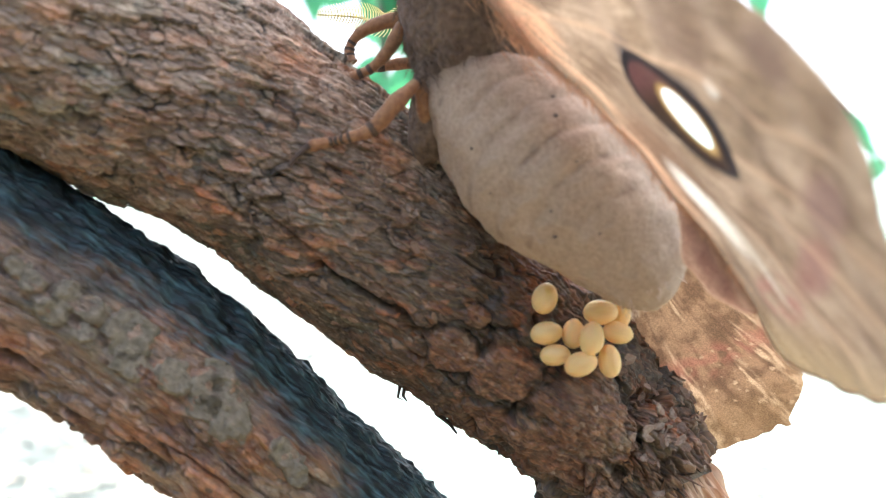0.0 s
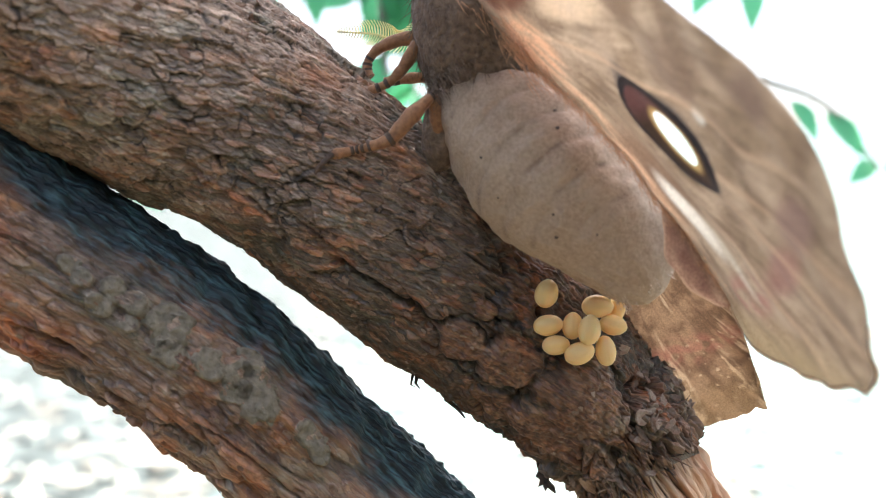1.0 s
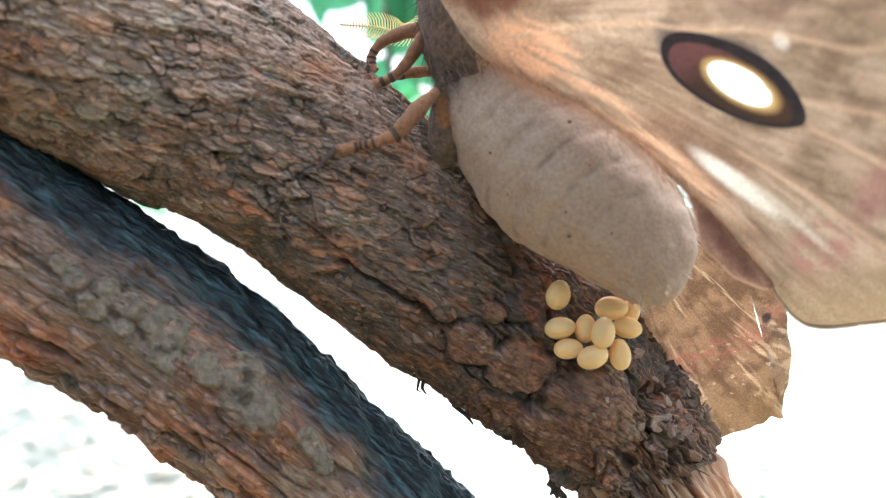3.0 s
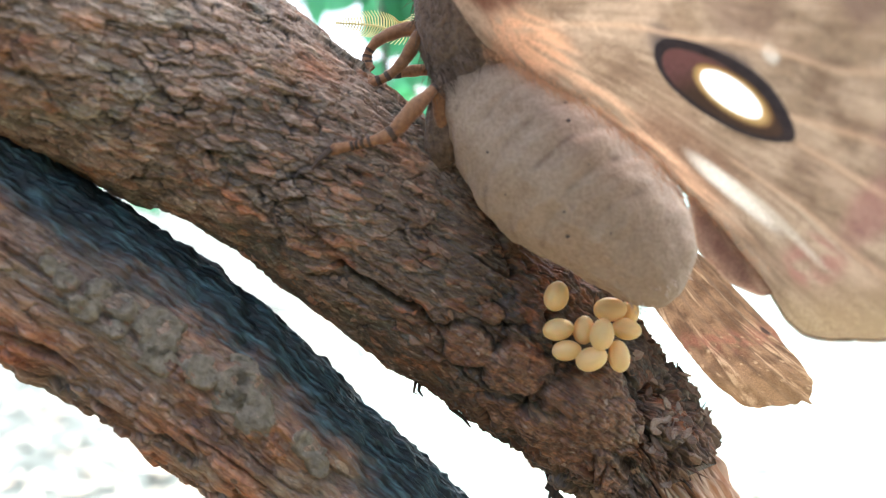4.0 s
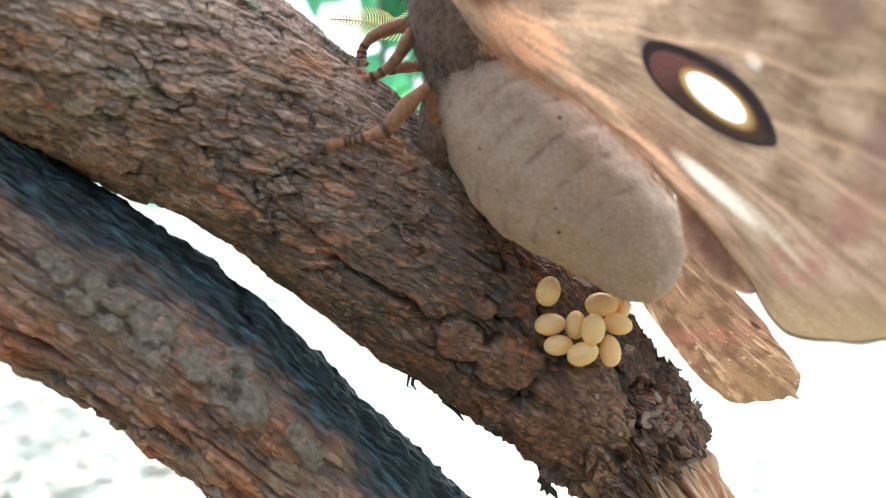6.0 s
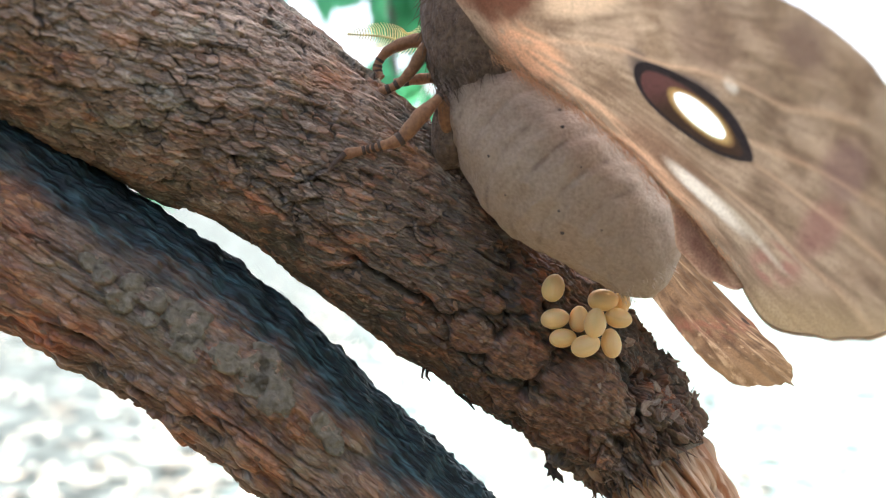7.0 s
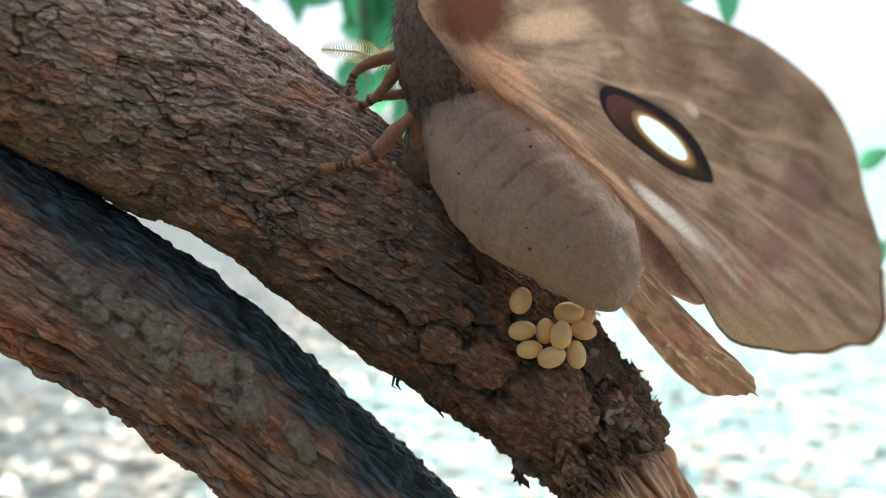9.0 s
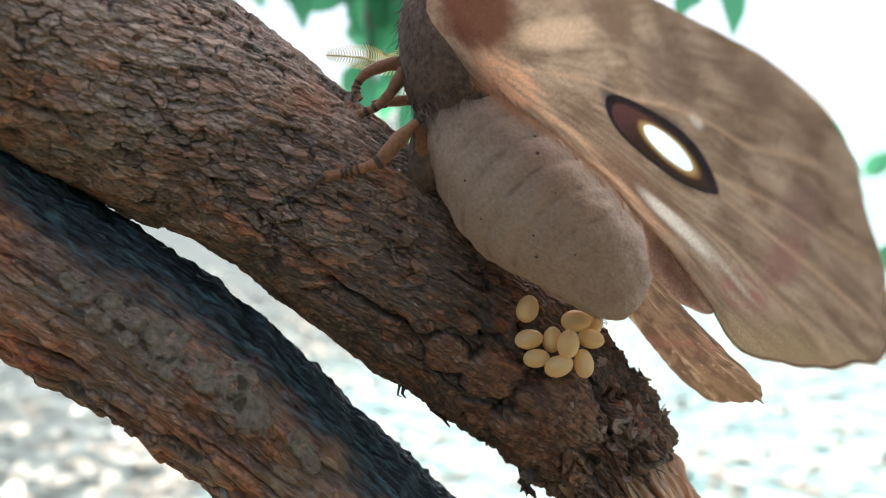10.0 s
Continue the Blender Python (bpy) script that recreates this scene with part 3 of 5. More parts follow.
def lower_shape(s, x, deg, local, r, rolled):
    inside, pick, slope, tip = plates(local, 190, 620, 21.0)
    limit = 40 - 12 * smooth(-0.05, 0.0, x)
    edge = deg - limit + 17 * noise.fractal(local * 160, 1.0, 2.0, 3)
    char = smooth(-20, 22, edge + 10 * noise.noise(Vector((local.x * 120, local.y * 1100, local.z * 1100))))
    fibre = noise.fractal(Vector((local.x * 110, local.y * 1500, local.z * 1500)), 0.9, 2.0, 3)
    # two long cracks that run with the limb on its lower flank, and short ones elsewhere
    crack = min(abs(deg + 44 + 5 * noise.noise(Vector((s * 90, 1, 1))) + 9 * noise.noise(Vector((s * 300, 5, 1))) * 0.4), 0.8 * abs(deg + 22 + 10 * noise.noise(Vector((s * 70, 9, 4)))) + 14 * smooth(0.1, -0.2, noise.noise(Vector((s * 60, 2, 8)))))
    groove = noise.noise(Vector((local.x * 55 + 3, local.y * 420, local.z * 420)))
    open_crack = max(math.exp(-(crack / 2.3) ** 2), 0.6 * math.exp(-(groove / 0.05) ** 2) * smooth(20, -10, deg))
    h = 0.0006 * noise.fractal(local * 140 + Vector((5, 5, 5)), 1.0, 2.0, 3) - (0.0006 + 0.0008 * smooth(-0.055, -0.03, x)) * smooth(-25, -75, deg) + 0.0008 * smooth(-0.016, -0.034, x) * smooth(45, 80, deg)
    bark = 0.00055 * inside * (0.1 + pick) + 0.00030 * tip - 0.0018 * open_crack + 0.00030 * noise.fractal(local * 520, 0.9, 2.0, 2) + 0.00022 * fibre
    burnt = 0.0001 + 0.00022 * fibre + 0.00042 * noise.fractal(Vector((local.x * 480, local.y * 800, local.z * 800)), 0.8, 2.1, 3) + 0.0003 * noise.noise(Vector((local.x * 260, local.y * 900, local.z * 900)))
    # crusts of lichen: low cracked lobes on darker scabs
    crust = lobe = 0.0
    if -0.050 < x < -0.015 and 5 < deg < 52:
        for lx, ld, w in CRUSTS:
            if abs(x - lx) < 1.7 * w:
                gap = math.hypot(x - lx, math.radians(deg - ld) * r) / w + 0.30 * noise.noise(local * 520)
                lobe = max(lobe, 1 - smooth(0.80, 1.0, gap))
        crust = max(lobe, 0.75 * smooth(0.25, -0.05, max(abs(deg - 21 - 8 * noise.noise(local * 200)) / 13 - 1, abs(x + 0.0385) / 0.0075 - 1, -1)), 0.75 * smooth(0.25, -0.05, max(abs(deg - 29) / 13 - 1, abs(x + 0.0275) / 0.0038 - 1)))
    if crust > 0:
        scab, tone_pick, _, _ = plates(local, 560, 620, 77.0, 0.8)
        bark += crust * (0.00022 * scab * (0.4 + tone_pick) + 0.0002 + 0.00048 * lobe + 0.00030 * noise.noise(local * 800) - 0.7 * bark)
        char *= 1 - 0.95 * crust
        grey_to = crust * (0.20 + 0.45 * lobe) * (0.7 + 0.3 * scab) * (0.6 + 0.6 * tone_pick) * (0.75 + 0.5 * noise.noise(local * 900))
        open_crack = max(open_crack * (1 - crust), 0.7 * crust * (1 - scab) * (1 - 0.85 * lobe), 0.42 * crust * (1 - lobe))
    else:
        grey_to = 0.0
    h += bark * (1 - char) + burnt * char
    h += 0.0008 * char * max(0.0, noise.noise(local * 900)) * smooth(-0.02, -0.002, x) * smooth(60, 80, deg)
    red = (1 - 0.92 * crust) * (0.24 + 0.66 * smooth(-0.15, 0.40, noise.noise(local * 120 + Vector((2, 9, 4))) + 0.30 * smooth(-0.03, 0.0, x) + 0.3 * smooth(20, 45, deg) + 0.2 * (pick - 0.5)))
    grey = max(0.48 * grey_to, 0.10 * smooth(0.1, 0.45, noise.noise(local * 130 + Vector((6, 1, 2)))))
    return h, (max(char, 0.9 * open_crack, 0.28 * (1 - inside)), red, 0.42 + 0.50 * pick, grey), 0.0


def spaced(ends, steps):
    """Runs along a limb: coarse, then fine between the two inner ends."""
    a, b, c, d = ends
    return np.concatenate([np.linspace(a, b, steps[0], endpoint=False), np.linspace(b, c, steps[1]), *([np.linspace(c, d, steps[2] + 1)[1:]] if steps[2] else [])])


upper_branch = tagged(new("tree_branch"), "rough brown tree branch with scaly bark and a broken end", "branch", group="tree branches")
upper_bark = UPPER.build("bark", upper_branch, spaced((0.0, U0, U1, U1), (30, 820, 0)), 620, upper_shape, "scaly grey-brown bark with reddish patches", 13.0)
lower_branch = tagged(new("tree_branch"), "brown tree branch with a black charred upper side", "branch", group="tree branches")
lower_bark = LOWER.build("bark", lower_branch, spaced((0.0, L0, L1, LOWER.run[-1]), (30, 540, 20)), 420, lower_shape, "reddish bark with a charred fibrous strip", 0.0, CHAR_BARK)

def torn_shape(s, x, deg, local, r, rolled):
    u = Vector((local.x * 45, local.y * 900, local.z * 900))
    h = -0.0004 + 0.0007 * noise.noise(Vector((local.x * 60, local.y * 300, local.z * 300))) + 0.0012 * noise.fractal(u, 0.9, 2.0, 3) + 0.0002
    split = noise.noise(Vector((local.x * 70 + 4, local.y * 600, local.z * 600)))
    gap = math.exp(-(split / 0.08) ** 2) * smooth(-0.25, 0.1, noise.noise(local * 250))
    rim = smooth(END + 0.006, END + 0.001, s)
    return h - 0.0018 * gap - 0.0008 * rim, (0.85 * gap, smooth(-0.2, 0.4, noise.noise(local * 160)), 0.5 + 0.5 * noise.noise(u), 0.5 * rim), 0.0


# the pale torn wood that the broken end lays bare
torn = UPPER.build("torn_wood", upper_branch, spaced((END - 0.004, END - 0.0039, END + 0.012, float(UPPER.run[-1])), (2, 130, 30)), 260, torn_shape, "pale orange torn fibrous wood", 0.0, CORE)


def chip(seed, long, wide, thick, curl, least=0.70, most=1.12):
    """One irregular curled flake, flat side down."""
    g = random.Random(seed)
    bm = bmesh.new()
    n = 8
    top, low = [], []
    for i in range(n):
        a = math.tau * i / n
        k = 0.7 * g.uniform(least, most) + 0.3 * (k if i else 0.95)
        x, y = long * 0.5 * k * math.cos(a), wide * 0.5 * k * math.sin(a)
        z = curl * (x / long) ** 2 * long + g.uniform(-0.1, 0.1) * thick
        top.append(bm.verts.new((x * 0.9, y * 0.9, z + thick)))
        low.append(bm.verts.new((x, y, z - thick * 0.6)))
    mid = bm.verts.new((0, 0, thick * 1.15))
    for i in range(n):
        k = (i + 1) % n
        bm.faces.new((top[i], top[k], mid))
        bm.faces.new((low[i], low[k], top[k], top[i]))
    bm.faces.new(low[::-1])
    mesh = bpy.data.meshes.new("flake")
    bm.to_mesh(mesh)
    bm.free()
    return mesh


def lay(mesh_list, name, host, count, choose, mat, seed, spread=0.5, sizes=(0.7, 1.4), lift=0.0, tilt=0.10):
    """Lays small pieces on a limb's bark where choose(point, normal) allows."""
    g = random.Random(seed)
    verts = host.data.vertices
    tone_data = host.data.attributes["tone"].data
    along = (verts[-1].co - verts[len(verts) // 2].co).normalized()
    left, tries = count, 0
    while left and tries < count * 400:
        tries += 1
        v = verts[g.randrange(len(verts))]
        if tone_data[v.index].color[0] > 0.4:
            continue
        p, n = v.co.copy(), v.normal.copy()
        if g.random() > choose(p, n):
            continue
        x = (along - n * along.dot(n)).normalized()
        x.rotate(Matrix.Rotation(g.gauss(0, spread), 3, n))
        n2 = (n + tilt * x * g.gauss(0, 1) + tilt * n.cross(x) * g.gauss(0, 1)).normalized()
        y = n2.cross(x).normalized()
        m = Matrix((x := y.cross(n2), y, n2)).transposed().to_4x4()
        ob = new(name, g.choice(mesh_list))
        ob.data.materials.clear()
        ob.data.materials.append(mat)
        k = g.uniform(*sizes)
        ob.parent = host
        ob.matrix_basis = Matrix.Translation(p + n * lift) @ m @ Matrix.Diagonal((k * g.uniform(0.8, 1.3), k, k, 1))
        left -= 1


# ---- trunk that carries the branches, beside the view ----
bm = bmesh.new()
tube(bm, [(-1.08 + 0.02 * math.sin(z * 2), -0.32, z) for z in np.linspace(-0.02, 2.6, 40)], [0.105 - 0.012 * z for z in np.linspace(-0.02, 2.6, 40)], 40)
for v in bm.verts:
    v.co += Vector((1, 1, 0)) * 0.008 * noise.fractal(v.co * 14, 1, 2, 3)
tree = tagged(new("tree"), "rough-barked tree with a leafy crown", "tree")
part("trunk", bm, TWIG, tree)


def leaf_into(bm, base, way, normal, long, wide):
    """One pointed, folded leaf of ten faces."""
    way = way.normalized()
    side = way.cross(normal).normalized()
    up = side.cross(way)
    mids, lefts, rights = [], [], []
    for t, w in ((0.0, 0.0), (0.2, 0.75), (0.45, 1.0), (0.72, 0.72), (1.0, 0.0)):
        c = base + way * long * t + up * long * (0.10 * math.sin(t * 3) - 0.18 * t * t)
        mids.append(bm.verts.new(c))
        if w:
            lefts.append(bm.verts.new(c + side * wide * 0.5 * w + up * wide * 0.13 * w))
            rights.append(bm.verts.new(c - side * wide * 0.5 * w + up * wide * 0.13 * w))
    for k, edge in enumerate((lefts, rights)):
        for quad in ((mids[0], mids[1], edge[0]), (mids[1], mids[2], edge[1], edge[0]), (mids[2], mids[3], edge[2], edge[1]), (mids[3], mids[4], edge[2])):
            bm.faces.new(quad if k else quad[::-1])


# leaf crown out of view, placed to shade the branches and moth
bm = bmesh.new()
rng = random.Random(11)
for _ in range(3600):
    p = Vector((rng.uniform(-0.7, 1.1), rng.uniform(-0.35, 1.35), rng.uniform(2.15, 2.9)))
    if math.hypot((p.x - 0.19) / 0.30, (p.y - 0.50) / 0.26) > 1 + 0.2 * noise.noise(p * 2):
        continue
    way = Vector((rng.gauss(0, 1), rng.gauss(0, 1), rng.gauss(-0.4, 0.5)))
    leaf_into(bm, p, way, Vector((rng.gauss(0, 0.4), rng.gauss(0, 0.4), 1)), rng.uniform(0.11, 0.19), rng.uniform(0.06, 0.095))
for _ in range(1500):   # thick unseen boughs, placed to block the sun
    p = Vector((0.17, 0.48, 2.5)) + Vector((rng.gauss(0, 0.13), rng.gauss(0, 0.13), rng.gauss(0, 0.12)))
    leaf_into(bm, p, Vector((rng.gauss(0, 1), rng.gauss(0, 1), rng.gauss(-0.4, 0.5))), Vector((rng.gauss(0, 0.4), rng.gauss(0.5, 0.4), 1)), rng.uniform(0.11, 0.19), rng.uniform(0.06, 0.095))
# shrubs added out of view: they block low light and ground bounce
hedge_block = bmesh.new()
for _ in range(6000):
    a, r = rng.uniform(math.pi * 0.58, math.pi * 1.34), rng.uniform(1.5, 2.6)
    p = Vector((r * math.sin(a), r * math.cos(a), rng.uniform(0.0, 1.55)))
    leaf_into(hedge_block, p, Vector((rng.gauss(0, 1), rng.gauss(0, 1), rng.gauss(0, 0.6))), Vector((p.x * -0.2, 1, rng.gauss(0.5, 0.5))), rng.uniform(0.14, 0.26), rng.uniform(0.08, 0.14))
tagged(part("light_block_shrubs", hedge_block, LEAF_DARK), "unseen dark green shrubs added behind the camera to block low light", "shrubs", kind="stuff")
crown = part("crown", bm, LEAF_DARK, tree, "dense dark leaves added overhead, out of view, to keep the sun off")
crown["kind"] = "stuff"
bm = bmesh.new()
for k in range(9):
    a = k * 2.4
    end = Vector((0.18 + 0.2 * math.cos(a), 0.5 + 0.2 * math.sin(a), 2.40 + 0.1 * math.sin(k)))
    start = Vector((-1.08, -0.32, 1.95 + 0.06 * k))
    tube(bm, [start.lerp(end, float(t)) + Vector((0, 0, 0.12 * math.sin(t * 3.1))) for t in np.linspace(0, 1, 9)], list(np.linspace(0.03, 0.006, 9)), 8)
part("limbs", bm, TWIG, tree)


def leafy_twig(label, start, end, count, seed, long, droop=0.3, spread=1.0, thick=1.0, tips=()):
    """A thin twig with its leaves, each a part."""
    g = random.Random(seed)
    twig = tagged(new("leafy_twig"), label, "twig", group="leafy twigs behind the branch")
    start, end = Vector(start), Vector(end)
    bm = bmesh.new()
    line = [start.lerp(end, float(t)) + Vector((0.004 * math.sin(t * 5), 0.004 * math.cos(t * 4), 0.010 * math.sin(t * 3))) for t in np.linspace(0, 1, 10)]
    tube(bm, line, list(np.linspace(0.0022 * thick, 0.0008 * thick, 10)), 7)
    part("stem", bm, TWIG, twig)
    for k in range(count):
        t = (k + 0.5) / count
        p = line[min(9, int(t * 9.99))]
        bm = bmesh.new()
        way = (end - start).normalized() * 0.5 + spread * Vector((g.gauss(0, 0.8), g.gauss(0, 0.5), g.gauss(-droop, 0.7)))
        leaf_into(bm, Vector((0, 0, 0)), way, Vector((g.gauss(0, 0.5), -0.8, g.gauss(0.6, 0.4))), long * g.uniform(0.7, 1.2), long * g.uniform(0.42, 0.6))
        ob = part("leaf", bm, LEAF, twig)
        ob.location = p
    for root, tip, wide in tips:
        bm = bmesh.new()
        leaf_into(bm, Vector(root), Vector(tip) - Vector(root), Vector((g.gauss(0, 0.3), -1, 0.4)), (Vector(tip) - Vector(root)).length, wide)
        part("leaf", bm, LEAF, twig)
    return twig


# ---- eggs ----
def egg_mesh():
    bm = bmesh.new()
    bmesh.ops.create_uvsphere(bm, u_segments=64, v_segments=20, radius=1.0)
    for v in bm.verts:
        x, y, z = v.co
        w = 1 - 0.05 * z
        v.co = Vector((x * w, y * w * 0.92, z))
        v.co *= 1 + 0.012 * noise.noise(v.co * 2.3) - 0.06 * math.exp(-((x + 0.30) / 0.07) ** 2) * (y < 0) * max(0.0, -y) ** 0.5 - 0.045 * math.exp(-((x - 0.42) / 0.06) ** 2) * (y < 0) * max(0.0, -y) ** 0.5
    mesh = bpy.data.meshes.new("egg")
    bm.to_mesh(mesh)
    bm.free()
    mesh.polygons.foreach_set("use_smooth", [True] * len(mesh.polygons))
    mesh.materials.append(EGG)
    return mesh


EGG_MESH = egg_mesh()
# x, z, depth, long half, short half, lean of the long axis from upright, turn about it
EGGS = [(0.0105, 1.1952, 0.1030, 1.66, 1.32, 16, -10), (0.0107, 1.1917, 0.1022, 1.68, 1.26, 82, 50), (0.0116, 1.1895, 0.1020, 1.58, 1.16, 84, 40), (0.0135, 1.1916, 0.1030, 1.56, 1.20, 4, 25),
        (0.0152, 1.1914, 0.1010, 1.72, 1.28, 8, 10), (0.0163, 1.1938, 0.1035, 1.80, 1.32, 88, -30), (0.0181, 1.1917, 0.1035, 1.62, 1.18, 102, 20), (0.0142, 1.1887, 0.1015, 1.74, 1.30, 70, 30), (0.0172, 1.1889, 0.1025, 1.74, 1.18, -8, -25), (0.0186, 1.1932, 0.1060, 1.56, 1.18, 20, 0)]
for x, z, y, long, short, lean, turn in EGGS:
    egg = tagged(new("egg", EGG_MESH), "smooth cream-yellow oval insect egg glued on the bark", "egg", group="eggs on the branch")
    egg.matrix_basis = pose(x, y, z, 0, lean, 0) @ pose(0, 0, 0, 0, 0, turn) @ Matrix.Diagonal((short / 1000, short / 1000, long / 1000, 1))

# ---- moth ----
BASE = Vector((0.0040, 0.1040, 1.2150))
moth = tagged(new("moth"), "large brown moth with eyespot wings clinging to the branch", "moth")
moth.location = BASE


def moth_part(name, bm, mat, label="", parent=None):
    """A part of the moth, given in the place's metres."""
    if isinstance(bm, bmesh.types.BMesh):
        bmesh.ops.translate(bm, verts=bm.verts, vec=-BASE)
    return part(name, bm, mat, parent or moth, label)


# abdomen: a swollen, ringed body along its axis
A0, A1 = Vector((0.0006, 0.1035, 1.2203)), Vector((0.0214, 0.0980, 1.1956))
way = (A1 - A0).normalized()
near = (Vector((0, -1, 0)) - way * way.dot(Vector((0, -1, 0)))).normalized()
side = near.cross(way).normalized()
if side.x < 0:
    side = -side
long = (A1 - A0).length
UPSIDE = [(0, 0.0016), (0.03, 0.0032), (0.07, 0.0042), (0.165, 0.0056), (0.345, 0.0080), (0.54, 0.0087), (0.7, 0.0084), (0.83, 0.0073), (0.93, 0.0056), (1, 0.0038)]
DOWNSIDE = [(0, 0.0020), (0.03, 0.0042), (0.107, 0.0060), (0.25, 0.0078), (0.405, 0.0088), (0.55, 0.0084), (0.65, 0.0074), (0.77, 0.0055), (0.895, 0.0038), (1, 0.0026)]
bm = bmesh.new()
rings = []
marks = []
for i in range(123):
    t = i / 120
    cap = math.sqrt(max(0.03, 1 - (max(0.0, t - 0.93) / 0.09) ** 2))   # blunt rounded tip
    r_up, r_down = (float(np.interp(t, *zip(*rows))) * cap for rows in (UPSIDE, DOWNSIDE))
    ring = []
    for j in range(120):
        a = math.tau * j / 120
        out = math.cos(a) * near + math.sin(a) * side
        k = (t + 0.13 * math.cos(a) + 0.012 * noise.noise(Vector((math.cos(a) * 2, math.sin(a) * 2, t * 9)))) * 8.5
        crease = -0.00022 * math.exp(-((k - round(k)) / 0.10) ** 2) * smooth(1.0, 0.3, t) * smooth(0.02, 0.12, t) * smooth(-0.7, 0.5, math.sin(a) + 0.6 * noise.noise(Vector((math.cos(a) * 2, math.sin(a) * 2, t * 12)))) + 0.00012 * (abs(math.sin(k * math.pi)) - 0.6)
        r = 0.5 * (r_up + r_down) + 0.5 * (r_up - r_down) * math.sin(a) + crease
        lump = 0.00045 * noise.noise(Vector((math.cos(a) * 2.2, math.sin(a) * 2.2, t * 5))) + 0.00024 * noise.noise(Vector((math.cos(a) * 4, math.sin(a) * 4, t * 26))) + 0.00010 * noise.noise(Vector((math.cos(a) * 12, math.sin(a) * 12, t * 7)))
        ring.append(bm.verts.new(A0 + way * long * t + out * (r + lump)))
        dash = smooth(0.05, 0.45, noise.noise(Vector((math.cos(a) * 5 + 3, math.sin(a) * 5, t * 10))))
        band = math.exp(-((k - round(k)) / 0.07) ** 2) * smooth(0.98, 0.6, t) * smooth(0.05, 0.12, t) * (0.13 + 0.60 * dash)
        marks.append((0.9 * band, 0.55 * smooth(-0.1, 0.9, math.sin(a) + 0.5 * noise.noise(Vector((math.cos(a) * 2, math.sin(a) * 2, t * 5)))) * smooth(0.9, 0.3, t), 0.0, 0.0))
    rings.append(ring)
for a, b in zip(rings, rings[1:]):
    for j in range(120):
        bm.faces.new((a[j], a[(j + 1) % 120], b[(j + 1) % 120], b[j]))
bm.faces.new(rings[0][::-1])
bm.faces.new(rings[-1])
specks = []
g = random.Random(9)
for t, turn in ((0.33, -38), (0.62, -22), (0.75, -8), (0.42, 22), (0.56, 12), (0.36, 34), (0.68, -35), (0.46, -45)):
    ring = rings[int(t * 120)]
    specks.append((ring[int(turn / 3) % 120].co.copy(), g.uniform(0.00010, 0.00022)))
abdomen = moth_part("abdomen", bm, ABDOMEN, "swollen pale pinkish-brown furry abdomen")
layer = abdomen.data.attributes.new("tone", "FLOAT_COLOR", "POINT")
layer.data.foreach_set("color", np.array(marks, float).ravel())
for p, size in specks:
    bm = bmesh.new()
    bmesh.ops.create_icosphere(bm, subdivisions=2, radius=size)
    for v in bm.verts:
        v.co = Vector((v.co.x * g.uniform(0.8, 1.5), v.co.y * 0.6, v.co.z)) + p
    moth_part("speck", bm, SPECK, "dark speck", abdomen)

# thorax and head
bm = bmesh.new()
bmesh.ops.create_icosphere(bm, subdivisions=5, radius=1.0)
for v in bm.verts:
    q = v.co.copy()
    v.co = Vector((0.0024, 0.1040, 1.2265)) + Vector((q.x * 0.0076, q.y * 0.0078, q.z * 0.0125)) * (1 + 0.05 * noise.noise(q * 3) + 0.02 * noise.noise(q * 14))
    v.co.x += (1.2265 - v.co.z) * 0.03
moth_part("thorax", bm, THORAX, "grey-brown furry thorax")
bm = bmesh.new()
bmesh.ops.create_icosphere(bm, subdivisions=4, radius=1.0)
for v in bm.verts:
    q = v.co.copy()
    v.co = Vector((-0.0015, 0.1080, 1.2405)) + Vector((q.x * 0.0042, q.y * 0.0042, q.z * 0.0040)) * (1 + 0.06 * noise.noise(q * 4))
moth_part("head", bm, THORAX, "small furry head")


bm = bmesh.new()
bmesh.ops.create_icosphere(bm, subdivisions=4, radius=1.0)
for v in bm.verts:
    q = v.co.copy()
    v.co = Vector((-0.0013, 0.1035, 1.2138)) + Vector((q.x * 0.0025 + q.z * 0.0006, q.y * 0.0030, q.z * 0.0050)) * (1 + 0.08 * noise.noise(q * 4))
moth_part("coxa", bm, THORAX, "hairy root of the hind leg")


def leg(points, radii, bands, name="leg"):
    """A bent leg: one smooth limb, its dark bands parts of it."""
    bm = bmesh.new()
    dense = [spline(points, t) for t in np.linspace(0, len(points) - 1, 8 * (len(points) - 1) + 1)]
    rr = [0.86 * float(np.interp(t, range(len(radii)), radii)) * (1 + 0.05 * math.sin(t * 9)) for t in np.linspace(0, len(points) - 1, len(dense))]
    tube(bm, dense, rr, 14)
    ob = moth_part(name, bm, LEG_DARK if name == "claw" else LEG, "dark hooked claw" if name == "claw" else "tan scaly leg with dark bands")
    for t in bands:
        bm = bmesh.new()
        a, b = spline(points, t - 0.11), spline(points, t + 0.11)
        r = float(np.interp(t, range(len(radii)), radii)) * 0.95
        tube(bm, [a, (np.array(a) + b) / 2, b], [r * 0.96, r, r * 0.96], 14)
        moth_part("band", bm, LEG_DARK, "", ob)
    return ob


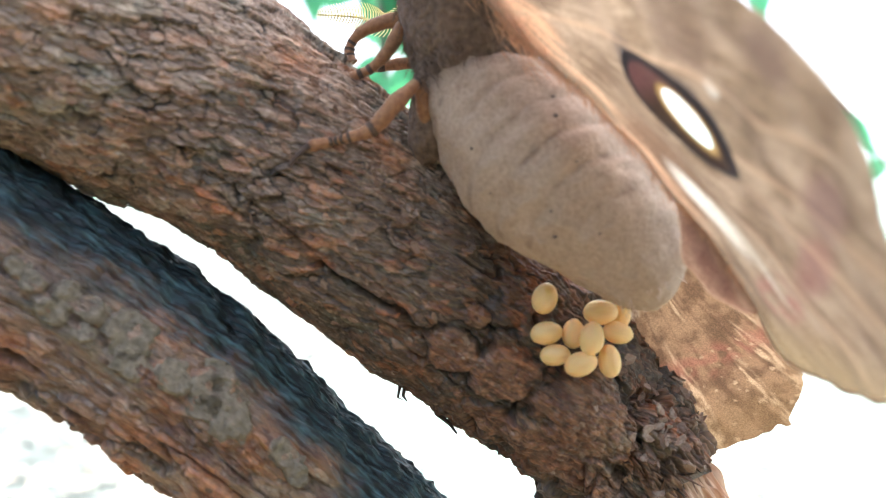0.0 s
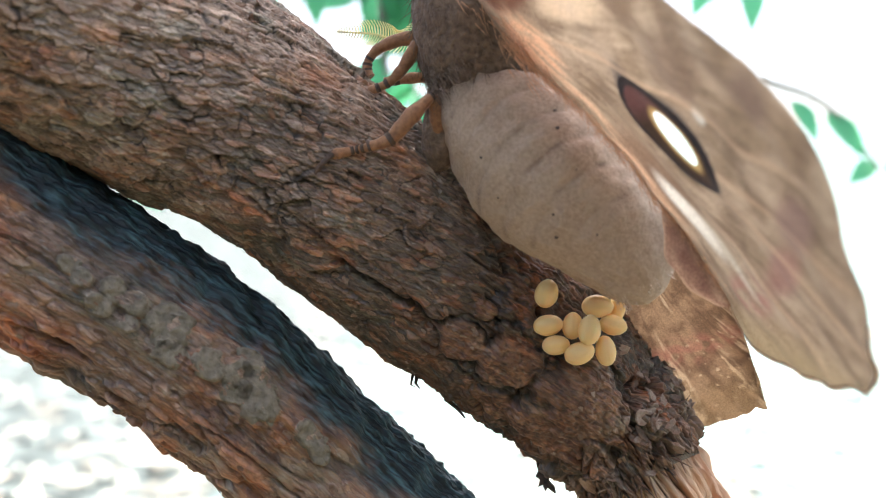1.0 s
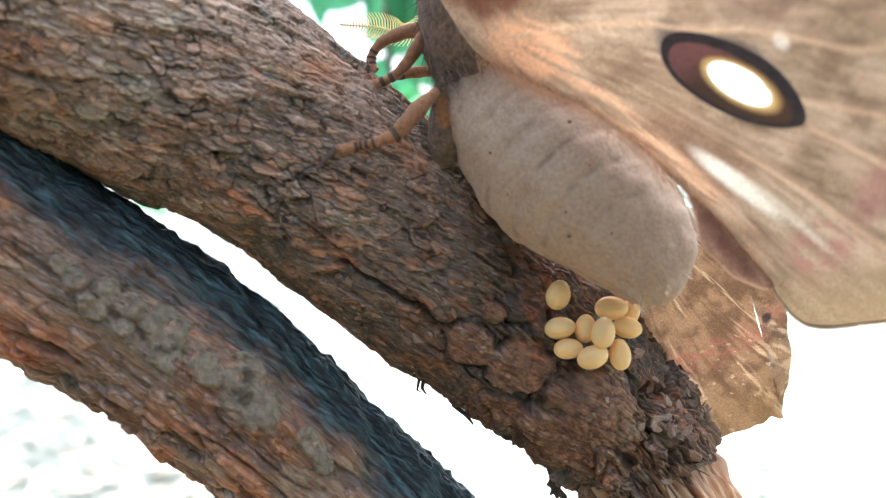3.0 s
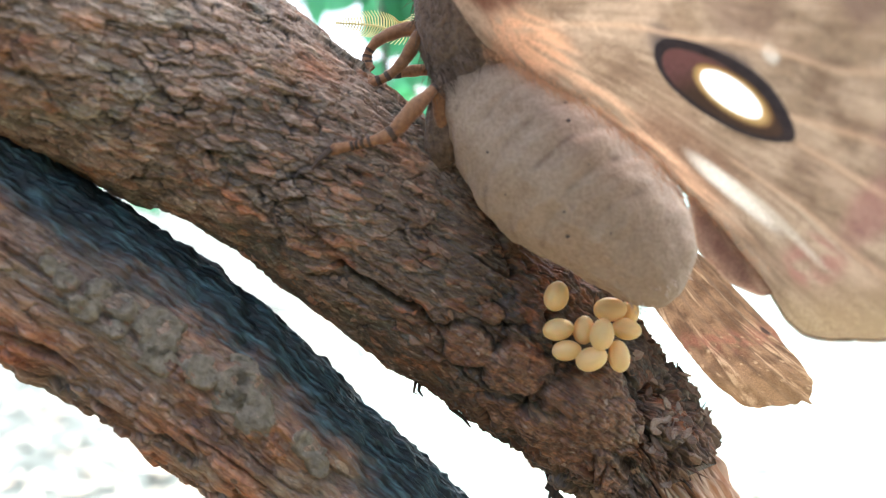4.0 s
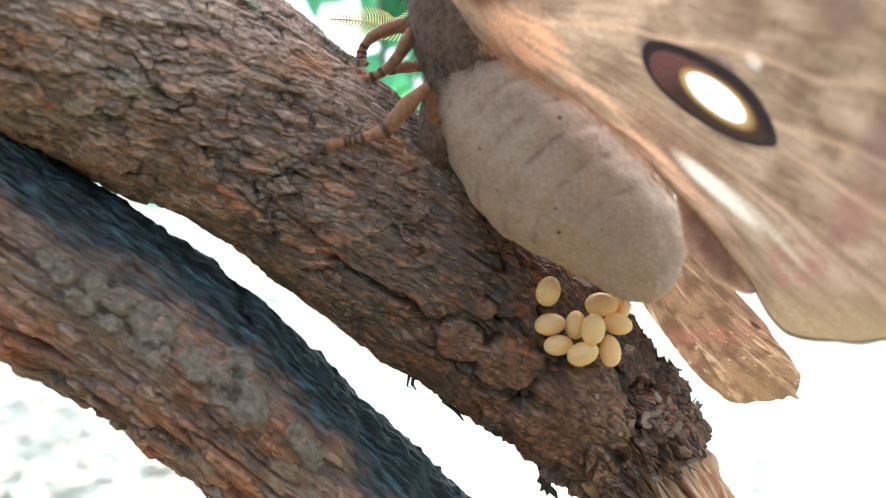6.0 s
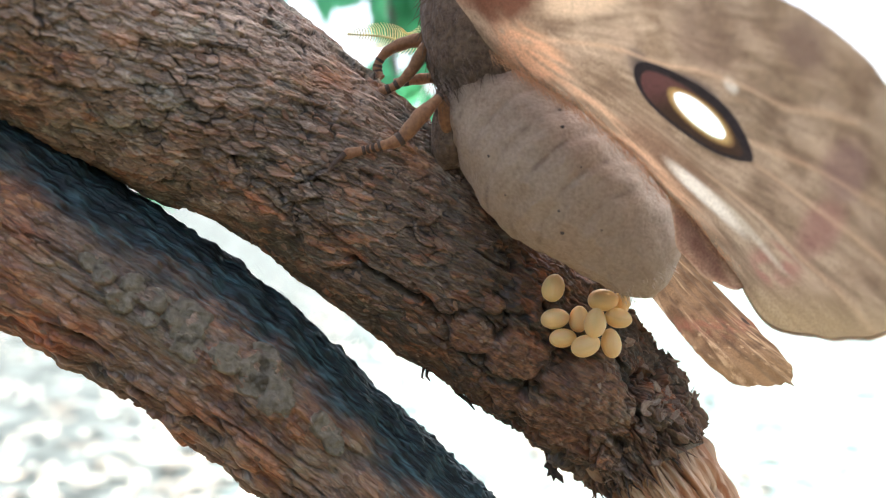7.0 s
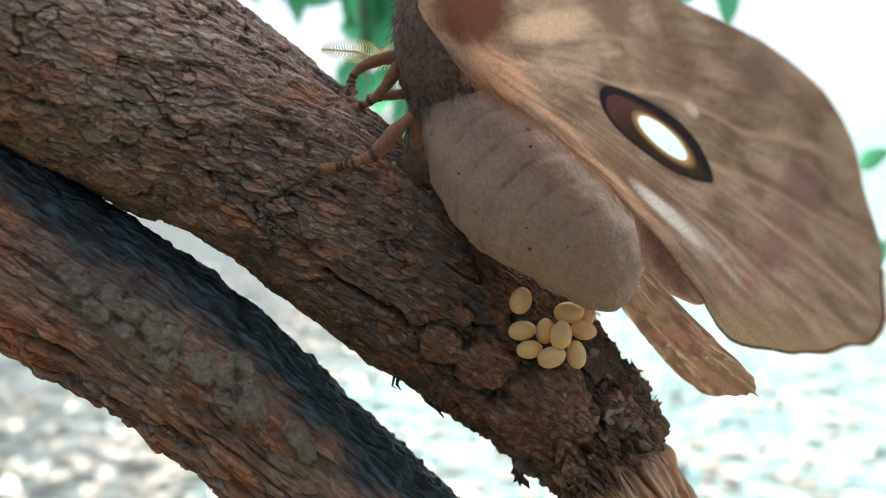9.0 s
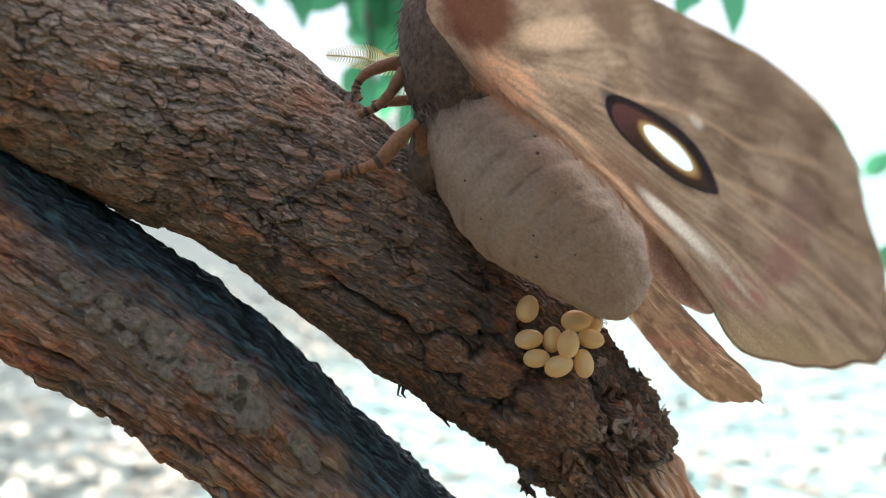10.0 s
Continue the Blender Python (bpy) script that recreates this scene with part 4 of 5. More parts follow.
leg([(-0.0016, 0.1020, 1.2122), (-0.0020, 0.1005, 1.2148), (-0.0024, 0.0995, 1.2170)], [0.0009, 0.0010, 0.0007], [], "femur")
leg([(-0.0024, 0.0993, 1.2170), (-0.0046, 0.0979, 1.2146), (-0.0068, 0.0976, 1.2121), (-0.0090, 0.0973, 1.2112), (-0.0108, 0.0979, 1.2108), (-0.0125, 0.0973, 1.2104), (-0.0131, 0.0972, 1.2100)],
    [0.0005, 0.0011, 0.0009, 0.0006, 0.00052, 0.00075, 0.0005], [0.15, 2.05, 3.0, 3.35, 3.7, 4.1])
leg([(-0.0129, 0.0966, 1.2103), (-0.0140, 0.0960, 1.2092), (-0.0147, 0.0958, 1.2082)], [0.0004, 0.0003, 0.0002], [1.2], "claw")
leg([(-0.0030, 0.1040, 1.2240), (-0.0046, 0.1035, 1.2228), (-0.0062, 0.1038, 1.2204), (-0.0078, 0.1042, 1.2189), (-0.0098, 0.1042, 1.2180), (-0.0113, 0.1043, 1.2174)], [0.0010, 0.0010, 0.0008, 0.0006, 0.0006, 0.0005], [3.1, 3.6, 4.3])
leg([(-0.0030, 0.1080, 1.2243), (-0.0062, 0.1083, 1.2246), (-0.0092, 0.1090, 1.2237), (-0.0106, 0.1092, 1.2224), (-0.0109, 0.1092, 1.2210), (-0.0104, 0.1090, 1.2202)], [0.0009, 0.0010, 0.0008, 0.0006, 0.0007, 0.0006], [3.0, 3.5, 4.0])
leg([(-0.0040, 0.1110, 1.2205), (-0.0060, 0.1110, 1.2203), (-0.0090, 0.1105, 1.2198)], [0.0008, 0.0008, 0.0006], [1.5])

# feathered antenna
ANT = [(-0.0010, 0.1150, 1.2380), (-0.0035, 0.1150, 1.2310), (-0.0066, 0.1150, 1.2258), (-0.0110, 0.1150, 1.2263), (-0.0156, 0.1150, 1.2266)]
bm = bmesh.new()
dense = [spline(ANT, t) for t in np.linspace(0, 4, 40)]
tube(bm, dense, list(np.linspace(0.00028, 0.00010, 40)), 6)
antenna = moth_part("antenna", bm, COMB, "pale feathered antenna")
bm = bmesh.new()
for k in range(34):
    t = 1.6 + 2.35 * k / 34
    p, q = Vector(spline(ANT, t)), Vector(spline(ANT, min(4, t + 0.05)))
    fly = (q - p).normalized()
    reach = 0.0020 * math.sin(math.pi * min(1, 0.18 + 0.8 * k / 34)) ** 0.7
    for sgn in (1, -1):
        out = (Vector((0, -0.35, sgn)) - fly * fly.z * sgn).normalized()
        tube(bm, [p, p + (out + 0.25 * fly).normalized() * reach * 0.55, p + (out + 0.5 * fly).normalized() * reach], [0.00009, 0.00008, 0.00005], 4)
comb = moth_part("comb", bm, COMB, "", antenna)
comb["kind"] = "stuff"


# fur: fine tapering strands
def fur(name, roots, mat, label, thick=0.00006):
    """roots: rows of root, direction times length."""
    verts, faces = [], []
    for p, d in roots:
        p, d = Vector(p) - BASE, Vector(d)
        s = d.cross(Vector((0.3, 1, 0.2))).normalized() * thick
        u = d.cross(s).normalized() * thick
        n = len(verts)
        bend = Vector((rng.gauss(0, 1), rng.gauss(0, 1), rng.gauss(-0.5, 1))) * d.length * 0.12
        verts += [p + s, p - 0.5 * s + u, p - 0.5 * s - u, p + d * 0.6 + bend * 0.4 + s * 0.6, p + d * 0.6 + bend * 0.4 - 0.3 * s + u * 0.6, p + d * 0.6 + bend * 0.4 - 0.3 * s - u * 0.6, p + d + bend]
        faces += [(n, n + 1, n + 4, n + 3), (n + 1, n + 2, n + 5, n + 4), (n + 2, n, n + 3, n + 5), (n + 3, n + 4, n + 6), (n + 4, n + 5, n + 6), (n + 5, n + 3, n + 6)]
    ob = part(name, sheet(name, verts, faces), mat, moth, label, smooth=False)
    ob["kind"] = "stuff"
    return ob


rng = random.Random(3)
roots = []
for _ in range(1500):
    q = Vector((rng.gauss(0, 1), rng.gauss(0, 1), rng.gauss(0, 1))).normalized()
    p = Vector((0.0024, 0.1040, 1.2265)) + Vector((q.x * 0.0076, q.y * 0.0078, q.z * 0.0125)) * 0.98
    p.x += (1.2265 - p.z) * 0.03
    roots.append((p, (q * 0.5 + Vector((0.35, 0, -0.9)) + 0.25 * Vector((rng.gauss(0, 1), rng.gauss(0, 1), rng.gauss(0, 1)))).normalized() * rng.uniform(0.0012, 0.0026)))
for _ in range(700):
    a, t = rng.uniform(0, math.tau), rng.uniform(-0.05, 0.05)
    out = math.cos(a) * near + math.sin(a) * side
    p = A0 + way * long * t + out * (0.0050 + 0.03 * t)
    roots.append((p, (way + 0.15 * out + 0.25 * Vector((rng.gauss(0, 1), rng.gauss(0, 1), rng.gauss(0, 1)))).normalized() * rng.uniform(0.0014, 0.0030)))
fur("fur", roots, THORAX, "long grey-brown hairs")
roots = []
for _ in range(520):
    t = rng.random()
    p = Vector((0.0030, 0.0960, 1.2290)).lerp(Vector((0.0105, 0.0935, 1.2190)), t) + 0.0014 * Vector((rng.gauss(0, 1), rng.gauss(0, 0.6), rng.gauss(0, 1)))
    roots.append((p, (Vector((0.55, -0.12, -0.75)) + 0.18 * Vector((rng.gauss(0, 1), rng.gauss(0, 1), rng.gauss(0, 1)))).normalized() * rng.uniform(0.0014, 0.0028)))
fur("fur", roots, HAIR_ORANGE, "orange hairs along the wing base")
roots = []
for _ in range(320):
    p = Vector((0.0224, 0.0995, 1.2035)) + 0.0007 * Vector((rng.gauss(0, 1), rng.gauss(0, 1), rng.gauss(0, 1.6)))
    roots.append((p, (Vector((0.75, 0.1, -0.55)) + 0.25 * Vector((rng.gauss(0, 1), rng.gauss(0, 1), rng.gauss(0, 1)))).normalized() * rng.uniform(0.0015, 0.0034)))
for _ in range(90):
    a = rng.uniform(0, math.tau)
    out = math.cos(a) * near + math.sin(a) * side
    p = A0 + way * long * rng.uniform(0.9, 0.99) + out * 0.0034
    roots.append((p, (way + 0.35 * out + 0.2 * Vector((rng.gauss(0, 1), rng.gauss(0, 1), rng.gauss(0, 1)))).normalized() * rng.uniform(0.0004, 0.0009)))
fur("fur", roots, HAIR, "pale hairs at the tip of the abdomen")
roots = []
for _ in range(2400):
    t, a = rng.uniform(0.02, 0.98), rng.uniform(0, math.tau)
    out = math.cos(a) * near + math.sin(a) * side
    r_up, r_down = (float(np.interp(t, *zip(*rows))) for rows in (UPSIDE, DOWNSIDE))
    p = A0 + way * long * t + out * (0.5 * (r_up + r_down) + 0.5 * (r_up - r_down) * math.sin(a) - 0.0001)
    roots.append((p, (way * 1.2 + 0.22 * out + 0.2 * Vector((rng.gauss(0, 1), rng.gauss(0, 1), rng.gauss(0, 1)))).normalized() * rng.uniform(0.0004, 0.0008)))
fur("fur", roots, ABDOMEN, "short velvety hairs of the abdomen", 0.000022)

# wings, flat in their own metres: x along the hinge towards the tail, y outwards
HINGE, HINGE_END = Vector((0.00906, 0.08765, 1.22194)), Vector((0.02717, 0.09792, 1.19304))


def blob(x, y, cx, cy, rx, ry, turn=0.0):
    """1 inside a soft-edged oval, 0 outside."""
    c, s = math.cos(radians(turn)), math.sin(radians(turn))
    u, v = (x - cx) * c + (y - cy) * s, -(x - cx) * s + (y - cy) * c
    return 1 - smooth(0.55, 1.35, math.hypot(u / rx, v / ry))


def blend(a, b, k):
    return tuple(p + (q - p) * k for p, q in zip(a, b))


VEINS = [[(-0.3, -5.9), (0.9, 0.6), (3.1, 6.4), (5.7, 11.0), (7.3, 14.9), (10.0, 19.1), (12.1, 23.0), (14, 29)], [(18, 10), (24, 14.4), (30, 18.5), (35.5, 22)], [(17.5, 17), (24, 23), (30, 28.5)], [(15, 17.5), (20, 26), (23, 31)]]


def vein_near(x, y):
    """1 on a vein, falling to 0 beside it."""
    best = 9.0
    for line in VEINS:
        for (ax, ay), (bx, by) in zip(line, line[1:]):
            k = min(1.0, max(0.0, ((x - ax) * (bx - ax) + (y - ay) * (by - ay)) / ((bx - ax) ** 2 + (by - ay) ** 2)))
            best = min(best, math.hypot(x - ax - k * (bx - ax), y - ay - k * (by - ay)))
    return math.exp(-(best / 0.28) ** 2)


def wing_colour(x, y):
    """Colour of the near wing at millimetres x, y: pigment, with one painted streak of sheen."""
    v = Vector((x, y, 0))
    c = blend((0.36, 0.265, 0.195), (0.50, 0.385, 0.30), smooth(-0.3, 0.3, noise.fractal(v * 0.16, 1, 2, 4)))
    streak = noise.noise(Vector((x * 0.12 - y * 0.08, (y * 0.8 - x * 0.62) * 0.9, 3)))
    c = blend(c, (0.24, 0.17, 0.125), 0.45 * smooth(0.05, 0.45, streak))
    ray, far = math.atan2(y + 8, x + 4), math.hypot(y + 8, x + 4)
    c = blend(c, (0.60, 0.47, 0.37), 0.45 * smooth(0.05, 0.5, noise.noise(Vector((ray * 20, far * 0.12, 2)))))
    c = blend(c, (0.19, 0.13, 0.09), 0.5 * smooth(0.05, 0.5, noise.noise(Vector((ray * 26, far * 0.16, 8)))))
    c = blend(c, (0.19, 0.125, 0.09), 0.5 * smooth(0.1, 0.5, noise.fractal(v * 0.22 + Vector((9, 4, 2)), 0.9, 2, 3)))
    c = blend(c, (0.14, 0.09, 0.065), 0.30 * smooth(0.05, 0.45, noise.noise(Vector((ray * 62, far * 0.22, 4)))))
    c = blend(c, (0.66, 0.53, 0.42), 0.28 * smooth(0.10, 0.5, noise.noise(Vector((ray * 48, far * 0.30, 7)))))
    c = blend(c, (0.16, 0.11, 0.08), 0.22 * smooth(0.1, 0.5, noise.fractal(v * 0.8 + Vector((7, 1, 2)), 0.8, 2, 3)))
    c = blend(c, (0.08, 0.065, 0.07), 0.75 * blob(x, y, 8.6, 13.9, 2.6, 0.9, 50))
    c = blend(c, (0.10, 0.08, 0.08), 0.65 * blob(x, y, 6.4, 8.9, 1.2, 1.6, 60))
    c = blend(c, (0.22, 0.13, 0.09), 0.8 * blob(x, y, 16.5, 5.8, 6.5, 3.0, 30))
    c = blend(c, (0.44, 0.22, 0.20), 0.75 * blob(x, y, 29.0, 13.0, 2.3, 3.8, 25) * smooth(-0.35, 0.25, noise.noise(v * 0.7)))
    c = blend(c, (0.38, 0.19, 0.185), 0.6 * blob(x, y, 24.5, 20.5, 1.8, 4.5, 40))
    c = blend(c, (0.27, 0.17, 0.17), 0.65 * blob(x, y, 18.5, 26.0, 2.0, 3.6, 50))
    c = blend(c, (0.22, 0.15, 0.13), 0.7 * blob(x, y, 7.0, 27.0, 2.0, 2.6, 60))
    c = blend(c, (0.22, 0.15, 0.12), 0.55 * blob(x, y, 4.5, 18.0, 3.2, 4.5, 40))
    # silvery streak: sheen painted on as near-white colour
    c = blend(c, (0.95, 0.92, 0.88), 0.97 * blob(x, y, 21.0, 8.3, 5.0, 0.9, 28))
    c = blend(c, (0.12, 0.10, 0.10), 0.7 * blob(x, y, 5.4, 8.9, 1.4, 1.8, 60))
    c = blend(c, (0.70, 0.63, 0.56), 0.8 * blob(x, y, 25.0, 11.3, 5.5, 0.45, 28))
    c = blend(c, (0.62, 0.52, 0.43), 0.6 * blob(x, y, 25.0, 14.5, 5.5, 0.30, 30))
    c = blend(c, (0.75, 0.72, 0.68), 0.9 * blob(x, y, 9.6, 17.6, 0.9, 0.65))
    c = blend(c, (0.80, 0.62, 0.47), 0.9 * blob(x, y, -2.0, 6.3, 1.7, 5.2, -5))
    c = blend(c, (0.24, 0.165, 0.12), 0.7 * blob(x, y, -2.0, 14.5, 3.0, 2.4, 0))
    c = blend(c, (0.17, 0.075, 0.05), 0.97 * (1 - smooth(0.65, 1.15, math.hypot((x + 6.2) / 4.0, (y + 2.8) / 6.2) + 0.25 * noise.noise(v * 0.5))))
    c = blend(c, (0.92, 0.54, 0.36), 0.9 * blob(x, y, 1.4, -4.2, 4.8, 3.2, 55) * smooth(-0.6, 0.25, noise.noise(Vector((ray * 14, far * 0.2, 5)))))
    c = blend(c, (0.80, 0.52, 0.37), 0.8 * blob(x, y, 14.0, 2.2, 12, 1.5, 24) * smooth(-0.5, 0.3, streak + 0.6 * noise.noise(Vector((x * 0.25 - y * 0.1, (y - 0.45 * x) * 2.4, 6)))))
    c = blend(c, (0.78, 0.55, 0.40), 0.55 * vein_near(x, y))
    c = blend(c, (0.52, 0.40, 0.24), 0.55 * smooth(30, 37, x))
    k = 1 - 0.27 * smooth(9, 20, 0.5 * x + 0.7 * y)   # the outer half is darker
    return (min(0.95, c[0] * 1.15 * k), min(0.95, c[1] * 1.17 * k), min(0.95, c[2] * 1.14 * k), 1.0)


WING_EDGE = [(-9, 8), (-6, 14), (-1.6, 21.0), (2.4, 26.4), (5.9, 30.1), (9.4, 32.4), (13.7, 33.5), (18.5, 33.2), (23.8, 32.2), (29.5, 30.4), (33.6, 27.6), (35.4, 23.3), (37.2, 18.5), (38.1, 13.0), (37.6, 9.5), (36.0, 7.4), (31.5, 6.2),
             (21.7, 3.4), (15.7, 1.2), (9.5, -1.8), (4.5, -6.0), (0.0, -9.5), (-5, -10), (-10, -8), (-11, 0)]
EYE_X, EYE_Y, EYE_LONG, EYE_WIDE, EYE_TURN = 11.1, 12.3, 6.8, 3.2, 38.0


def eye_oval(k, a, wide=1.0):
    """A point on the eyespot's outline shrunk by k."""
    u, v = EYE_LONG * k * math.cos(a), EYE_WIDE * k * wide * math.sin(a)
    u += 0.5 * k * max(0.0, math.cos(a)) ** 6
    c, s = math.cos(radians(EYE_TURN)), math.sin(radians(EYE_TURN))
    return EYE_X + u * c - v * s, EYE_Y + u * s + v * c


def wing_lift(x, y):
    """Folds and camber, in millimetres."""
    fold = 0.35 * math.sin((y - 0.55 * x) * 0.9) * smooth(2, 14, math.hypot(x - 4, y + 2))
    return -0.5 + fold * 0.6 + 0.5 * noise.noise(Vector((x * 0.15, y * 0.15, 5))) + 0.004 * (y - 10) * (x - 15) + 0.0040 * max(0.0, y - 14) ** 2


def wing_mesh(edge_rows, hole, colour, lift, count=260, rings=70, seed=0):
    """A wing from its outline, in rings from the hole to the edge."""
    edge = [spline(edge_rows + edge_rows[:3], 1 + (len(edge_rows)) * i / 3000) for i in range(3000)]
    edge = [(e[0], e[1]) for e in edge]
    cx = sum(hole(a)[0] for a in np.linspace(0, math.tau, 24, endpoint=False)) / 24
    cy = sum(hole(a)[1] for a in np.linspace(0, math.tau, 24, endpoint=False)) / 24
    bear = np.unwrap([math.atan2(y - cy, x - cx) for x, y in edge])
    if bear[-1] < bear[0]:
        bear, edge = bear[::-1], edge[::-1]
    bear, far = np.array(bear), np.array([math.hypot(x - cx, y - cy) for x, y in edge])
    verts, tone, faces = [], [], []
    holes = [hole(a) for a in np.linspace(0, math.tau, 720, endpoint=False)]
    hb = np.array([math.atan2(y - cy, x - cx) % math.tau for x, y in holes])
    hr = np.array([math.hypot(x - cx, y - cy) for x, y in holes])
    order = np.argsort(hb)
    for i in range(count):
        a = math.tau * i / count
        inner = float(np.interp(a, hb[order], hr[order], period=math.tau))
        spin = a
        while spin < bear.min():
            spin += math.tau
        while spin > bear.min() + math.tau:
            spin -= math.tau
        outer = float(np.interp(spin, bear, far)) + 0.12 * noise.noise(Vector((i * 0.9, seed, 1))) + 0.10 * noise.noise(Vector((i * 0.31, seed, 4)))
        for k in range(rings + 1):
            t = inner + (outer - inner) * k / rings
            x, y = cx + t * math.cos(a), cy + t * math.sin(a)
            verts.append((x / 1000, y / 1000, lift(x, y) / 1000))
            tone.append(colour(x, y))
    for i in range(count):
        for k in range(rings):
            a, b = i * (rings + 1) + k, ((i + 1) % count) * (rings + 1) + k
            faces.append((a, a + 1, b + 1, b))
    return sheet("wing", verts, faces, tone)


near_wing = part("wing", wing_mesh(WING_EDGE, lambda a: eye_oval(1.0, a), wing_colour, wing_lift), WING, moth, "brown wing with a dark-ringed clear eyespot")


def eye_band(name, k0, k1, colour, label, mat, lift=0.0, shift=(0, 0)):
    """One band of the eyespot, from the outline shrunk by k0 to that shrunk by k1."""
    verts, tone, faces = [], [], []
    n, m = 96, 6
    for i in range(n):
        a = math.tau * i / n
        for j in range(m + 1):
            x0, y0 = k0(a)
            x1, y1 = k1(a)
            x, y = x0 + (x1 - x0) * j / m, y0 + (y1 - y0) * j / m
            verts.append((x / 1000, y / 1000, (wing_lift(x, y) + lift) / 1000))
            tone.append((*colour(x, y), 1.0))
    for i in range(n):
        for j in range(m):
            a, b = i * (m + 1) + j, ((i + 1) % n) * (m + 1) + j
            faces.append((a, a + 1, b + 1, b))
    return part(name, sheet(name, verts, faces, tone), mat, near_wing, label)


# the fold that hangs from the near wing's inner edge
verts, tone, faces = [], [], []
for i in range(49):
    x = 17.5 + 15.0 * i / 48
    y = float(np.interp(x, (15.7, 21.7, 31.5, 36.0), (1.2, 3.4, 6.2, 7.4)))
    w = 2.7 * smooth(20.0, 26.0, x) * math.sqrt(max(0.0, 1 - (max(0.0, x - 26.0) / 6.6) ** 2))
    for j in range(11):
        k = j / 10
        yy, zz = y + 0.5 - (0.5 + 0.45 * w) * k, wing_lift(x, y) - 0.10 + w * (1 - (1 - k) ** 1.6) + 0.12 * math.sin(x * 1.7 + 2 * k)
        verts.append((x / 1000, yy / 1000, zz / 1000))
        v = Vector((x * 0.25, y, k * 2.5))
        c = blend((0.36, 0.215, 0.165), (0.54, 0.37, 0.28), smooth(-0.3, 0.4, noise.fractal(v * 1.1, 1, 2, 3)))
        c = blend(c, (0.20, 0.10, 0.085), 0.7 * blob(x, k * 6, 26.0, 2.2, 4.5, 1.5))
        tone.append((*blend(c, (0.60, 0.42, 0.31), smooth(0.75, 1.0, k) * 0.6), 1.0))
for i in range(48):
    for j in range(10):
        faces.append((i * 11 + j, i * 11 + j + 1, i * 11 + j + 12, i * 11 + j + 11))
part("wing_fold", sheet("wing_fold", verts, faces, tone), WING, near_wing, "pinkish-brown inner fold of the wing")


def pane_oval(k, a):
    """The clear pane's outline, off the eyespot's middle."""
    u, v = 0.9 + 3.1 * k * math.cos(a), -0.1 + 1.5 * k * math.sin(a)
    c, s = math.cos(radians(EYE_TURN)), math.sin(radians(EYE_TURN))
    return EYE_X + u * c - v * s, EYE_Y + u * s + v * c


def amber_oval(k, a):
    u, v = 1.1 + 4.1 * k * math.cos(a), -0.05 + 2.1 * k * math.sin(a)
    c, s = math.cos(radians(EYE_TURN)), math.sin(radians(EYE_TURN))
    return EYE_X + u * c - v * s, EYE_Y + u * s + v * c


def ring_inner(a):
    """The dark ring's inner outline: the ring is widest on its outer side."""
    u, v = eye_oval(0.86, a, 0.90)
    return u + 0.36 * math.sin(radians(EYE_TURN)), v - 0.36 * math.cos(radians(EYE_TURN))


def amber_tone(x, y):
    """Gold by the pane, dull brown towards the ring."""
    c, s = math.cos(radians(EYE_TURN)), math.sin(radians(EYE_TURN))
    u, v = (x - EYE_X) * c + (y - EYE_Y) * s - 0.95, -(x - EYE_X) * s + (y - EYE_Y) * c + 0.08
    return blend((0.88, 0.62, 0.28), (0.20, 0.11, 0.05), smooth(0.98, 1.38, math.hypot(u / 3.1, v / 1.5)))


eye_band("dark_ring", lambda a: eye_oval(1.0, a), ring_inner, lambda x, y: blend((0.012, 0.011, 0.016), (0.05, 0.04, 0.05), noise.random()), "black eyespot ring", RING)
eye_band("pink_band", ring_inner, lambda a: amber_oval(1.0, a), lambda x, y: blend((0.19, 0.085, 0.085), (0.07, 0.04, 0.028), smooth(8.0, 11, x)), "dull pink eyespot crescent", RING)
eye_band("amber_ring", lambda a: amber_oval(1.0, a), lambda a: pane_oval(1.0, a), amber_tone, "amber eyespot ring", RING)
pane = eye_band("clear_pane", lambda a: pane_oval(1.0, a), lambda a: pane_oval(0.02, a), lambda x, y: (0.9, 0.85, 0.75), "clear scaleless pane", CLEAR)


# fringe of hairs along the near wing's inner fold
verts, faces = [], []
for k in range(1500):
    t = rng.uniform(16.2, 21.0)
    x, y, *_ = spline(WING_EDGE, t)
    n = len(verts)
    px, py, pz = x / 1000 + rng.gauss(0, 0.0004), y / 1000 + rng.gauss(0.0004, 0.0006), wing_lift(x, y) / 1000 + rng.gauss(0, 0.00025)
    L = rng.uniform(0.0007, 0.0018)
    dx, dy, dz = 0.85 * L, rng.gauss(0.15, 0.3) * L, rng.gauss(0, 0.25) * L
    w = 0.00004
    verts += [(px, py - w, pz), (px, py + w, pz), (px, py, pz + w), (px + dx, py + dy, pz + dz)]
    faces += [(n, n + 1, n + 3), (n + 1, n + 2, n + 3), (n + 2, n, n + 3)]
fringe = part("fringe", sheet("fringe", verts, faces), HAIR_ORANGE, near_wing, "orange-brown hair fringe", smooth=False)
fringe["kind"] = "stuff"


